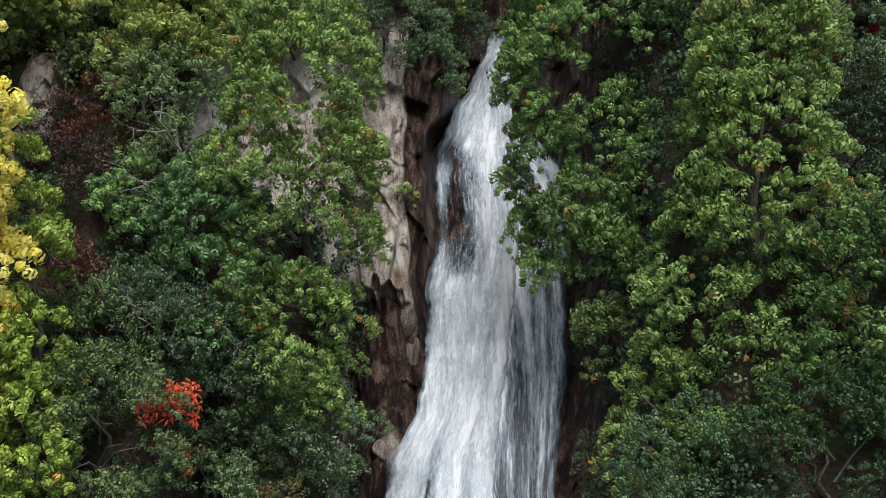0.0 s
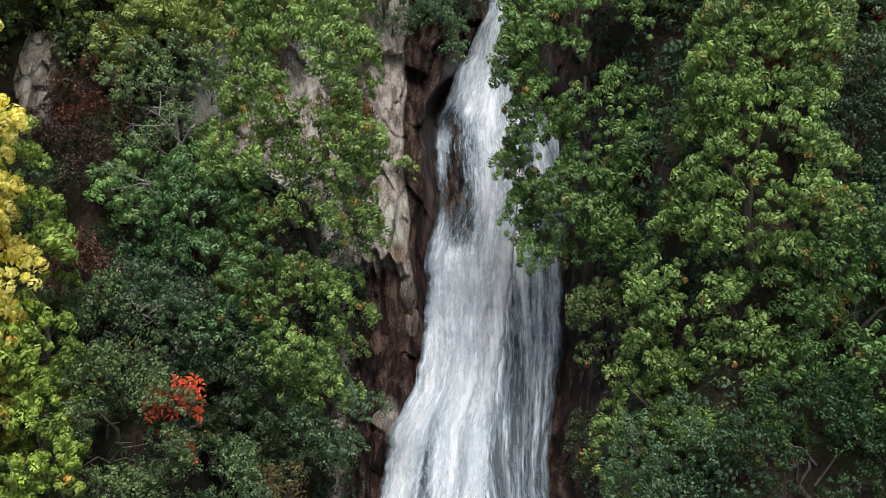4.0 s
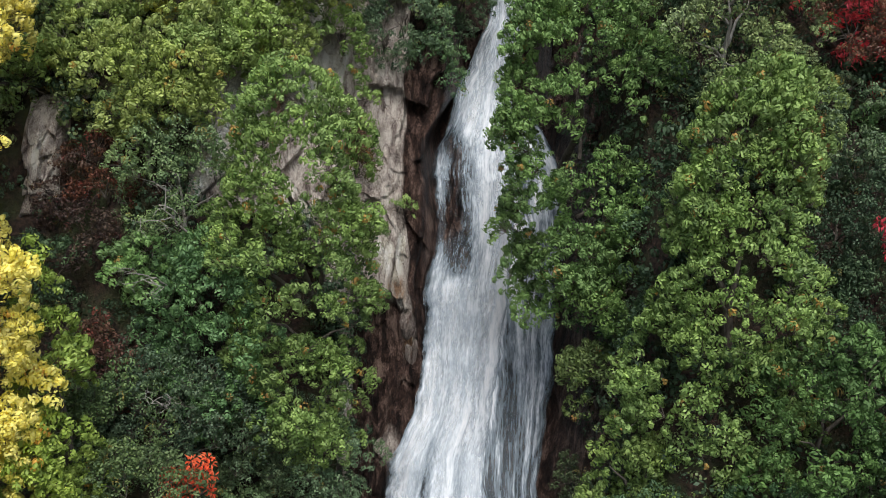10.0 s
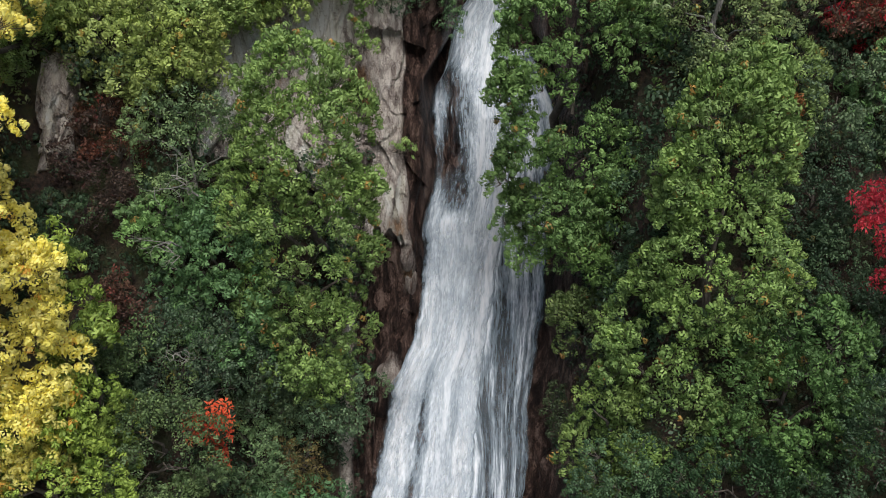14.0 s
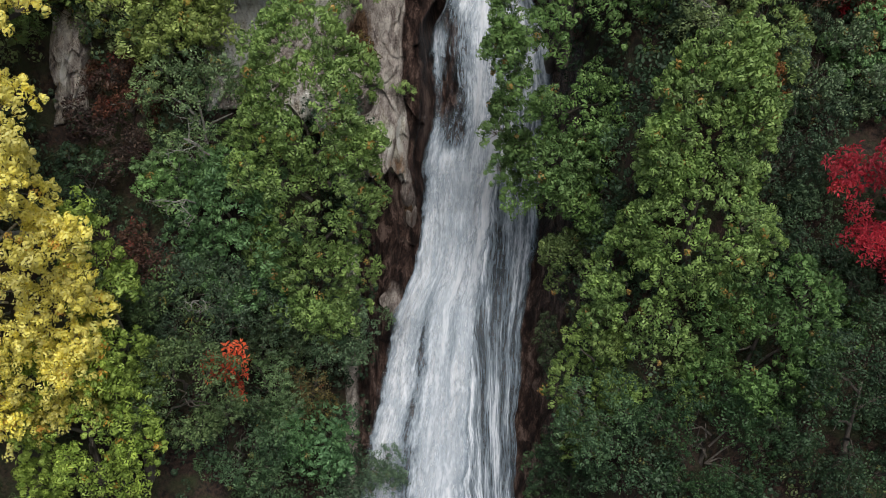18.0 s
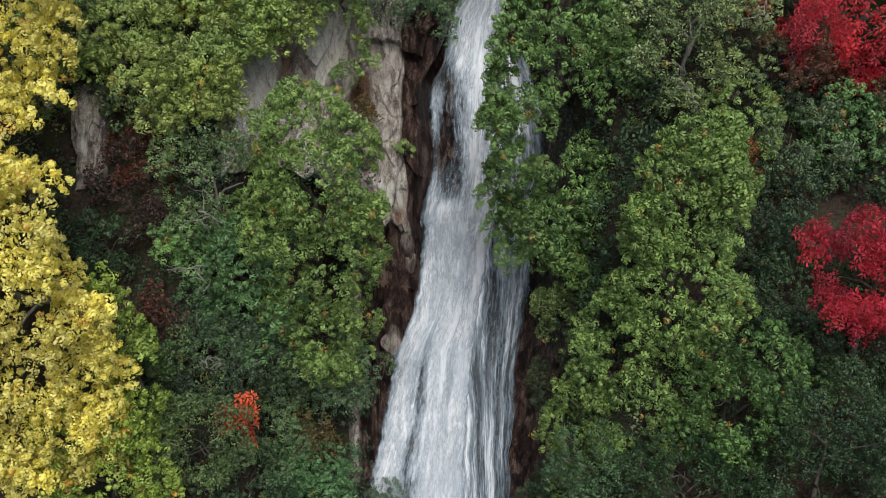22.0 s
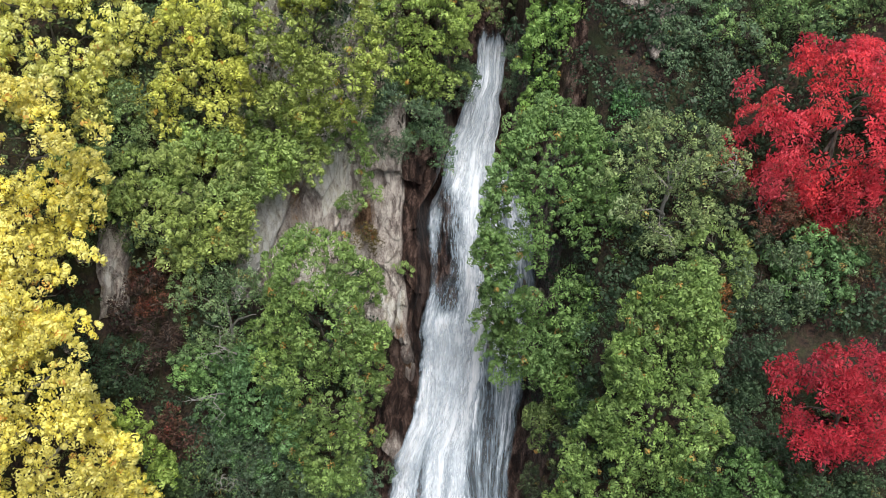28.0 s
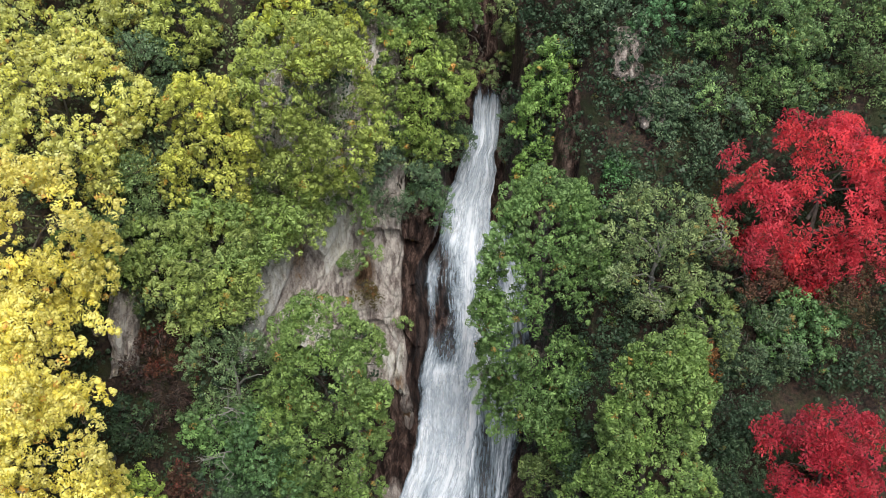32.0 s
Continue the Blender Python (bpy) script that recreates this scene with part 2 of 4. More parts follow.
def water_material(name, thick, streak, sky_film=0.0):
    """Falling white water: foam drawn out along the current, thinning to bare rock where little runs. stream: metres across and down the current."""
    m, nodes, links, bsdf = material(name)
    stream, flow = nodes.new("ShaderNodeAttribute"), nodes.new("ShaderNodeAttribute")
    stream.attribute_name, flow.attribute_name = "stream", "flow"

    def drawn(scale, detail, stretch, rough, twist):
        mp, n = nodes.new("ShaderNodeMapping"), nodes.new("ShaderNodeTexNoise")
        mp.inputs["Scale"].default_value = stretch
        n.inputs["Scale"].default_value, n.inputs["Detail"].default_value, n.inputs["Roughness"].default_value, n.inputs["Distortion"].default_value = scale, detail, rough, twist
        links.new(stream.outputs["Vector"], mp.inputs["Vector"])
        links.new(mp.outputs["Vector"], n.inputs["Vector"])
        return n.outputs["Fac"]

    rope = drawn(1.0, 4, (1.5, 1, 0.16), 0.55, 0.3)
    thread = drawn(1.0, 5, (7.0, 1, 0.8), 0.62, 0.3)
    hair = drawn(1.0, 4, (15.0, 1, 3.4), 0.70, 0.2)
    billow = drawn(1.7, 4, (1.0, 1, 0.45), 0.6, 0.5)
    spray = drawn(5.0, 6, (1.5, 1, 0.55), 0.68, 0.5)

    def plus(total, source, weight):
        out = calc(nodes, links, "MULTIPLY_ADD", calc(nodes, links, "SUBTRACT", source, 0.5), weight)
        links.new(total, out.node.inputs[2])
        return out

    body = plus(plus(plus(plus(plus(flow.outputs["Fac"], rope, 1.5 * streak), thread, 0.9 * streak), hair, 0.55), spray, 0.60), billow, 0.65)
    # dark blue low end paints the sky's reflection on thin water
    links.new(ramp(nodes, links, body, [(0.02, (0.08, 0.105, 0.125)), (0.30, (0.30, 0.37, 0.43)), (0.52, (0.56, 0.62, 0.68)), (0.84, (0.89, 0.91, 0.94))]), bsdf.inputs["Base Color"])
    bsdf.inputs["Roughness"].default_value = 0.55
    clear, mix = nodes.new("ShaderNodeBsdfTransparent"), nodes.new("ShaderNodeMixShader")
    links.new(ramp(nodes, links, body, [(0.06, (sky_film,) * 3), (0.30, (max(0.55, sky_film) * thick,) * 3), (0.60, (thick,) * 3)]), mix.inputs["Fac"])
    links.new(clear.outputs[0], mix.inputs[1])
    links.new(bsdf.outputs[0], mix.inputs[2])
    links.new(mix.outputs[0], nodes["Material Output"].inputs["Surface"])
    bumped(nodes, links, bsdf, plus(thread, hair, 0.6), 0.35, 0.06)
    return m


FOAM = water_material("white_water", 0.97, 0.50)
# the last 0.6 keeps that painted sky reflection over the dark rock
VEIL = water_material("thin_water", 0.95, 1.25, 0.6)
SPRAY = water_material("loose_spray", 0.75, 0.9)


# ---- the lie of the land ----
def steps(table, v):
    zs, ys = zip(*table)
    return np.interp(v, zs, ys)


def smooth(a, b, v):
    s = np.clip((v - a) / (b - a), 0, 1)
    return s * s * (3 - 2 * s)


GORGE = ((-60, -34), (-30, -18), (-20, -12), (-16, -9.2), (-12, -6.2), (-9.7, -4.4), (-6.8, -2.6), (-2, -1.9), (0, -1.2), (3, 0.1), (6.0, 0.9), (8, 2.0), (11.5, 3.2), (14, 5.4), (20, 13), (60, 60))
STREAM = ((-7, -2.4), (-4, -1.3), (-2, -0.2), (0, 1.0), (2, 3.1), (3.3, 4.4), (4.5, 5.0), (5.7, 5.9), (6.8, 8.2), (8.2, 11.0), (14, 13), (60, 72))
LEFT = ((-60, -52), (-30, -27), (-12, -14.0), (0, -7.6), (10, -2.4), (16, 2.2), (30, 18), (60, 60))
RIGHT = ((-60, -54), (-30, -29), (-12, -17.0), (0, -9.8), (10, -2.6), (16, 2.4), (30, 18), (60, 60))


def land(x, z):
    """How far back the slope stands (y) at x and height z."""
    x, z = np.asarray(x, float), np.asarray(z, float)
    g = steps(GORGE, z) - 0.30 * np.clip(-1.5 - x, 0, 6)
    wide = smooth(3.5, 1.5, z)
    bed = smooth(-1.1 + 0.9 * (1 - wide), -0.3 + 1.1 * (1 - wide), x) * smooth(4.2 + 1.6 * wide, 3.5 + 1.4 * wide, x) * smooth(-7.0, -6.0, z)
    g = g * (1 - bed) + np.maximum(steps(STREAM, z), g) * bed
    side = np.where(x < 1.5, steps(LEFT, z), steps(RIGHT, z))
    w = np.where(x < 1.5, smooth(-6.5, -9.5, x), smooth(4.0, 7.5, x))
    far = np.clip(np.abs(x) - 16, 0, None)
    return g * (1 - w) + side * w - 0.25 * np.minimum(far, 40)


def mesh_of(name, verts, faces, mat, smoothed=False):
    me = bpy.data.meshes.new(name)
    me.from_pydata(verts if isinstance(verts, list) else verts.tolist(), [], faces if isinstance(faces, list) else faces.tolist())
    me.materials.append(mat)
    if smoothed:
        me.polygons.foreach_set("use_smooth", [True] * len(me.polygons))
    me.update()
    return me


def grid_faces(nu, nv):
    i = np.arange(nu * nv).reshape(nu, nv)
    return np.stack([i[:-1, :-1], i[1:, :-1], i[1:, 1:], i[:-1, 1:]], -1).reshape(-1, 4)


def waves(x, z, seed, count=10, lo=0.3, hi=2.5, zs=0.6):
    """Smooth pseudo-random relief between about -1 and 1."""
    r = np.random.RandomState(seed)
    total = 0
    for k in range(count):
        f = lo * (hi / lo) ** (k / max(count - 1, 1))
        a = r.uniform(0, 2 * np.pi)
        total = total + np.sin(f * (x * np.cos(a) + zs * z * np.sin(a)) * 2 * np.pi + r.uniform(0, 6.28)) * (lo / f) ** 0.55
    return total / 2.2


# the hillside, from the valley floor to the far ridge
xs = np.concatenate([-np.geomspace(900, 40, 12), np.linspace(-36, 36, 120), np.geomspace(40, 900, 12)])
zs = np.concatenate([np.linspace(-30, 24, 100), np.linspace(27, 120, 10)])
X, Z = np.meshgrid(xs, zs, indexing="ij")
Y = land(X, Z) + 0.35 * waves(X, Z, 3)
Y = Y + np.where((X > -8.5) & (X < 6.5) & (Z < 13.5), 0.9, 0.0)
floor_y = np.concatenate([-np.geomspace(1500, 60, 6)])
V = np.stack([X, Y, Z], -1)
F = np.stack([np.stack([xs, np.full_like(xs, y), np.full_like(xs, -30.5)], -1) for y in floor_y], 1)
V = np.concatenate([F, V], 1)
ground = new("ground", mesh_of("ground", V.reshape(-1, 3), grid_faces(len(xs), V.shape[1]), SOIL, True))
tagged(ground, "steep forest floor of dark soil and leaf litter", "ground", kind="structure")

# water edges: height, left, divide between main fall and side veil, right
EDGE = ((-30, -4.4, 1.2, 3.5), (-16.6, -3.8, 1.2, 3.4), (-14.5, -3.4, 1.3, 3.4), (-12.8, -2.9, 1.4, 3.5), (-11, -2.5, 1.5, 3.65), (-9.6, -2.15, 1.65, 3.9), (-8.4, -1.3, 1.85, 4.1), (-7.5, -1.1, 2.0, 4.25), (-5.2, -0.9, 2.35, 4.45), (-4.0, -1.0, 2.55, 4.5), (-2.3, -0.55, 2.75, 4.7), (-1.5, -0.36, 2.8, 4.8), (0.2, -0.6, 2.8, 4.8), (1.4, -0.45, 2.8, 4.3), (2.5, 0.15, 2.9, 3.7), (3.5, 0.5, 3.0, 3.4), (4.0, 0.9, 3.1, 3.3), (5.0, 1.45, 3.2, 3.3), (5.7, 1.85, 3.3, 3.4), (6.6, 1.9, 3.45, 3.5), (8.2, 2.3, 3.5, 3.6))


def edge(z, k):
    return np.interp(z, [e[0] for e in EDGE], [e[k] for e in EDGE])


def facet_table(seed, count, x0, x1, z0, z1):
    r = np.random.RandomState(seed)
    return r.uniform(x0, x1, count), r.uniform(z0, z1, count), r.uniform(-0.32, 0.12, count), r.uniform(-0.75, 0.45, count), r.uniform(-0.10, 0.42, count)


FACETS = facet_table(17, 420, -14, 10, -25, 14)
CHIPS = facet_table(19, 5200, -14, 10, -25, 14)


def broken(x, z, table, scale, tall):
    """Blocks of broken rock: each spot belongs to its nearest block, a tilted plane."""
    cx, cz, off, tx, tz = table
    flat_x, flat_z = x.ravel(), z.ravel()
    out = np.empty(len(flat_x))
    for k in range(0, len(flat_x), 4000):
        dx, dz = flat_x[k:k + 4000, None] - cx, flat_z[k:k + 4000, None] - cz
        i = np.argmin(dx * dx + (dz / tall) ** 2, 1)
        j = np.arange(len(i))
        out[k:k + 4000] = off[i] * scale + np.clip(tx[i] * dx[j, i] + tz[i] * dz[j, i], -0.6, 0.6) * scale
    return out.reshape(x.shape)


def slab_tone(x, z, table, tall):
    """A tone of its own, -1 to 1, for each block of rock."""
    cx, cz, off, tx, tz = table
    out = np.empty(x.size)
    fx, fz = x.ravel(), z.ravel()
    for k in range(0, len(fx), 4000):
        i = np.argmin((fx[k:k + 4000, None] - cx) ** 2 + ((fz[k:k + 4000, None] - cz) / tall) ** 2, 1)
        out[k:k + 4000] = np.sin(i * 12.9898 + 1.0)
    return out.reshape(x.shape)


def cliff_y(x, z, fine=False):
    """The rock face with its blocks and slabs."""
    x, z = np.asarray(x, float), np.asarray(z, float)
    rel = 0.30 * waves(x, z, 11, 7, 0.12, 0.9, 0.5)
    if fine:
        warp = 0.22 * waves(x, z, 13, 5, 0.15, 0.8)
        dip = x - 0.36 * (z - 3.0) * smooth(-2.6, -4.0, x)
        rel = rel + broken(dip + warp, z - warp, FACETS, 0.72, 3.0) + broken(dip + 0.5 * warp, z + warp, CHIPS, 0.36, 2.6)
    calm = 0.85 * smooth(edge(z, 1) - 0.5, edge(z, 1) + 0.3, x) * smooth(edge(z, 3) + 0.5, edge(z, 3) - 0.3, x)
    knob = -0.9 * np.exp(-(((x + 1.9) / 0.7) ** 2 + ((z + 9.6) / 1.1) ** 2))
    return land(x, z) + rel * (1 - calm) + knob


gu, gz = np.linspace(0, 1, 260), np.linspace(-24, 13.2, 480)
GU, GZ = np.meshgrid(gu, gz, indexing="ij")
GX = np.interp(GZ, (-24, -6, -2, 1, 14), (-5.0, -4.6, -5.5, -9.5, -9.5)) * (1 - GU) + np.interp(GZ, (-24, -6, 4, 14), (5.6, 5.8, 6.0, 7.0)) * GU
GY = cliff_y(GX, GZ, True) + 1.3 * (smooth(0.06, 0.0, GU) + smooth(0.94, 1.0, GU) + smooth(12.4, 13.2, GZ))
soft = np.pad(GY, 1, mode="edge")
GY = 0.4 * GY + 0.15 * (soft[2:, 1:-1] + soft[:-2, 1:-1] + soft[1:-1, 2:] + soft[1:-1, :-2])
cl = mesh_of("cliff", np.stack([GX, GY, GZ], -1).reshape(-1, 3), grid_faces(len(gu), len(gz)), ROCK)
sway = 0.25 * waves(GX, GZ, 25, 5, 0.2, 1.2)
wet = np.maximum(smooth(-1.85, -1.4, GX + sway), smooth(-3.6, -5.0, GZ) * smooth(-4.5, -3.2, GX))
wet = wet - 0.75 * np.exp(-(((GX + 1.55) / 0.4) ** 2 + ((GZ + 5.6) / 1.3) ** 2)) - 0.7 * np.exp(-(((GX + 2.2) / 0.6) ** 2 + ((GZ + 9.4) / 0.9) ** 2))
pale = 1.2 * np.exp(-(((GX + 4.9 + sway) / 1.0) ** 2 + ((GZ - 4.2) / 1.7) ** 2)) + 1.1 * np.exp(-(((GX + 2.4) / 0.7) ** 2 + ((GZ + 2.3) / 1.6) ** 2)) + 0.6 * np.exp(-(((GX + 7.2) / 0.5) ** 2 + ((GZ - 3.6) / 1.4) ** 2))
rust = 0.9 * np.exp(-(((GX + 3.6) / 0.55) ** 2 + ((GZ - 1.9) / 0.9) ** 2)) + 0.8 * np.exp(-(((GX + 1.5) / 0.35) ** 2 + ((GZ + 6.3) / 1.3) ** 2)) + 0.6 * np.exp(-(((GX + 2.0) / 0.5) ** 2 + ((GZ + 3.6) / 0.8) ** 2)) + 0.5 * np.exp(-(((GX + 6.6) / 0.6) ** 2 + ((GZ - 3.6) / 2.0) ** 2))
pale = pale + 0.22 * smooth(-2.0, -2.6, GX) * smooth(-4.0, -2.5, GZ)
tilt, drift = GX - 0.36 * (GZ - 3.0) * smooth(-2.6, -4.0, GX), 0.22 * waves(GX, GZ, 13, 5, 0.15, 0.8)
pale = pale + 0.5 * slab_tone(tilt + drift, GZ - drift, FACETS, 3.0) + 0.12 * slab_tone(tilt + 0.5 * drift, GZ + drift, CHIPS, 2.6)
for key, value in (("wet", wet), ("pale", pale), ("rust", rust)):
    cl.attributes.new(key, "FLOAT", "POINT").data.foreach_set("value", np.clip(value, -1, 1).ravel().astype(np.float32))
cliff = tagged(new("cliff", cl), "layered grey-tan rock face, dark and wet beside the fall", "cliff", kind="structure")


# ---- water ----
def strength(u, x, z):
    """How much water runs at u (0 left edge, 1 divide), x and height z: two strands round a bare patch, a full curtain under it, a fan of ropes at the foot."""
    bare_rock = 0.54 * np.exp(-np.abs((x - 0.55 + 0.05 * z) / 0.70) ** 2) * smooth(2.2, 1.0, z) * smooth(-4.6, -2.6, z)
    bare_rock += 0.30 * np.exp(-(((x - 0.1) / 0.35) ** 2)) * smooth(0.5, -1.5, z) * smooth(-4.4, -3.2, z)
    curtain = 0.68 + 0.04 * smooth(-3.5, -5.0, z) - 0.14 * smooth(-8.0, -11.5, z)
    crest = 0.32 * np.exp(-(((u - 0.90 + 0.012 * np.clip(-5 - z, 0, 9)) / 0.085) ** 2)) * smooth(1.5, -1.0, z)
    crest += 0.30 * np.exp(-(((x - 1.75 - 0.06 * z) / 0.34) ** 2)) * smooth(3.5, 2.0, z) * smooth(-5.0, -3.0, z)
    crest += 0.20 * np.exp(-(((u - 0.22) / 0.10) ** 2)) * smooth(-8.5, -10.5, z) + 0.22 * np.exp(-(((u - 0.62) / 0.10) ** 2)) * smooth(-7.5, -9.5, z)
    gap = 0.30 * np.exp(-(((u - 0.42) / 0.10) ** 2)) * smooth(-9.0, -11.0, z) + 0.16 * np.exp(-(((u - 0.78) / 0.05) ** 2)) * smooth(-4.0, -6.0, z)
    rim = 0.48 * smooth(0.12, 0.0, u) + 0.50 * smooth(0.95, 1.0, u) * smooth(3.2, 1.5, z)
    return curtain + crest - bare_rock - gap - rim - 0.10 * smooth(4.4, 5.2, z) - 0.6 * smooth(6.6, 7.35, z)


def veil_strength(u, z):
    """The thin side water: a fan of threads from the divide over a dark ledge, nearly bare lower down."""
    fan = 0.34 * np.exp(-(((u - 0.10 - 0.10 * np.clip(-3.5 - z, 0, 6)) / 0.10) ** 2)) + 0.26 * np.exp(-(((u - 0.45 - 0.07 * np.clip(-3.5 - z, 0, 6)) / 0.10) ** 2)) + 0.22 * np.exp(-(((u - 0.86) / 0.10) ** 2))
    return 0.28 + 0.25 * smooth(0.12, 0.0, u) + fan * smooth(-11.0, -7.0, z) - 0.10 * smooth(-6.0, -9.0, z) + 0.12 * smooth(-11.5, -13.5, z) - 0.34 * smooth(0.90, 1.0, u) - 0.3 * smooth(2.0, 4.0, z)


def fall_sheet(name, left, right, lift, mat, nu, top, bottom=-24.0):
    zz = np.linspace(bottom, top, 420)
    uu = np.linspace(0 if left == 1 else -0.35, 1, nu)
    U, W = np.meshgrid(uu, zz, indexing="ij")
    Xw = edge(W, left) * (1 - U) + edge(W, right) * U
    Xw = Xw + 0.10 * waves(U * 0 + left, W, 23 + left, 6, 0.25, 2.2, 1.0) * np.clip(np.abs(U - 0.5) * 2, 0, 1) + smooth(2.5, 4.5, W) * (0.06 * np.sin(2.1 * W) + 0.03 * np.sin(5.3 * W + 3 * U))
    bulge = 0.12 + lift * (0.35 + 0.65 * np.sin(np.pi * np.clip(U, 0.02, 0.98)))
    base = np.minimum(cliff_y(Xw, W), np.minimum(cliff_y(Xw, W + 0.5), cliff_y(Xw, W + 1.1)))
    Yw = base - bulge - 0.10 * waves(Xw * 2.5, W * 0.35, 21, 6, 0.4, 2.0)
    me = mesh_of(name, np.stack([Xw, Yw, W], -1).reshape(-1, 3), grid_faces(nu, len(zz)), mat, True)
    flow = strength(U, Xw, W) - (0.34 if lift > 0.5 else 0.0) if left == 1 else veil_strength(U, W)
    me.attributes.new("flow", "FLOAT", "POINT").data.foreach_set("value", flow.ravel().astype(np.float32))
    across = U * (3.4 if left == 1 else 2.2) + 5.0 * left + 40 * lift + (0.22 * (W + 4) * (1 - U) if left == 2 else 0)
    me.attributes.new("stream", "FLOAT_VECTOR", "POINT").data.foreach_set("vector", np.stack([across, U * 0, W], -1).ravel().astype(np.float32))
    return me


waterfall = tagged(new("waterfall"), "tall white waterfall streaming down a dark rock gully", "waterfall")


def part(name, me, parent, label="", m=None):
    ob = new(name, me)
    ob.parent = parent
    if m is not None:
        ob.matrix_basis = m
    if label:
        ob["label"] = label
    return ob


part("main_fall", fall_sheet("main_fall", 1, 2, 0.35, FOAM, 90, 7.35), waterfall, "dense white foaming water")
part("side_veil", fall_sheet("side_veil", 2, 3, 0.15, VEIL, 60, 2.2), waterfall, "thin broken veil of water over dark rock")


part("spray_veil", fall_sheet("spray_veil", 1, 2, 0.75, SPRAY, 60, 7.35), waterfall, "loose white spray in front of the curtain")


# ---- foliage ----
def tube(points, radii, sides=7):
    verts, faces = [], []
    pts = [np.array(p, float) for p in points]
    for i, p in enumerate(pts):
        d = pts[min(i + 1, len(pts) - 1)] - pts[max(i - 1, 0)]
        d /= np.linalg.norm(d)
        s = np.cross(d, (0.31, 0.2, 0.93) if abs(d[2]) < 0.9 else (1, 0.1, 0))
        s /= np.linalg.norm(s)
        o = np.cross(d, s)
        for k in range(sides):
            a = 2 * np.pi * k / sides
            verts.append(tuple(float(q) for q in p + radii[i] * (np.cos(a) * s + np.sin(a) * o)))
            if i:
                b, c = (i - 1) * sides + k, (i - 1) * sides + (k + 1) % sides
                faces.append((b, c, c + sides, b + sides))
    faces.append(tuple(range(len(verts) - sides, len(verts))))
    return verts, faces


def leaf_clump(r, centre, axis, radius, count, length, width, droop):
    """Leaves shingled over a small dome round one twig tip, their tips hanging at its rim: four corners each, folded along the rib."""
    axis = axis / np.linalg.norm(axis)
    side = np.cross(axis, (0.3, 0.9, 0.2))
    side /= np.linalg.norm(side)
    other = np.cross(axis, side)
    verts, faces = [], []
    spin = r.uniform(0, 6.28)
    stretch = radius * r.uniform(0.75, 1.35, 3)
    for k in range(count):
        c = 1 - 1.25 * (k + r.uniform(0, 1)) / count
        a = spin + 2.39996 * k + r.uniform(-0.4, 0.4)
        flat = np.cos(a) * side + np.sin(a) * other
        out = c * axis + np.sqrt(max(1 - c * c, 0)) * flat
        nrm = out + r.normal(0, 0.20, 3)
        d = flat * 1.0 - axis * (0.15 + droop) + r.normal(0, 0.45, 3)
        d -= nrm * (d @ nrm) / (nrm @ nrm)
        d /= np.linalg.norm(d)
        w = np.cross(d, nrm)
        w /= np.linalg.norm(w)
        nrm /= np.linalg.norm(nrm)
        ln, wd = length * r.uniform(0.7, 1.25), width * r.uniform(0.75, 1.2)
        base = centre + out * stretch * r.uniform(0.65, 1.2) - d * 0.4 * ln
        mid = base + d * 0.5 * ln
        tip = base + d * ln - nrm * 0.22 * ln
        k0 = len(verts)
        verts += [base, mid + w * wd - nrm * 0.3 * wd, tip, mid - w * wd - nrm * 0.3 * wd]
        faces += [(k0, k0 + 1, k0 + 2), (k0, k0 + 2, k0 + 3)]
    return verts, faces


def spray(r, centre, axis, count, length, width, droop):
    """A fan of long narrow leaflets round one twig tip."""
    axis = axis / np.linalg.norm(axis)
    side = np.cross(axis, (0.3, 0.9, 0.2))
    side /= np.linalg.norm(side)
    other = np.cross(axis, side)
    verts, faces = [], []
    for k in range(count):
        a = 2 * np.pi * (k / count * 1.618 * 3 % 1) + r.uniform(-0.3, 0.3)
        rise = r.uniform(-0.2, 0.7)
        d = np.cos(rise) * (np.cos(a) * side + np.sin(a) * other) + np.sin(rise) * axis
        nrm = axis - d * (axis @ d) + r.normal(0, 0.2, 3)
        nrm /= np.linalg.norm(nrm)
        w = np.cross(d, nrm)
        w /= np.linalg.norm(w)
        ln, wd = length * r.uniform(0.7, 1.2), width * r.uniform(0.75, 1.2)
        base = centre + d * 0.25 * ln + axis * r.uniform(-0.5, 0.4) * length
        mid = base + d * 0.55 * ln
        tip = base + d * ln - np.array((0, 0, droop * ln)) - nrm * 0.2 * ln
        k0 = len(verts)
        verts += [base, mid + w * wd + nrm * 0.3 * wd, tip, mid - w * wd + nrm * 0.3 * wd]
        faces += [(k0, k0 + 1, k0 + 2), (k0, k0 + 2, k0 + 3)]
    return verts, faces


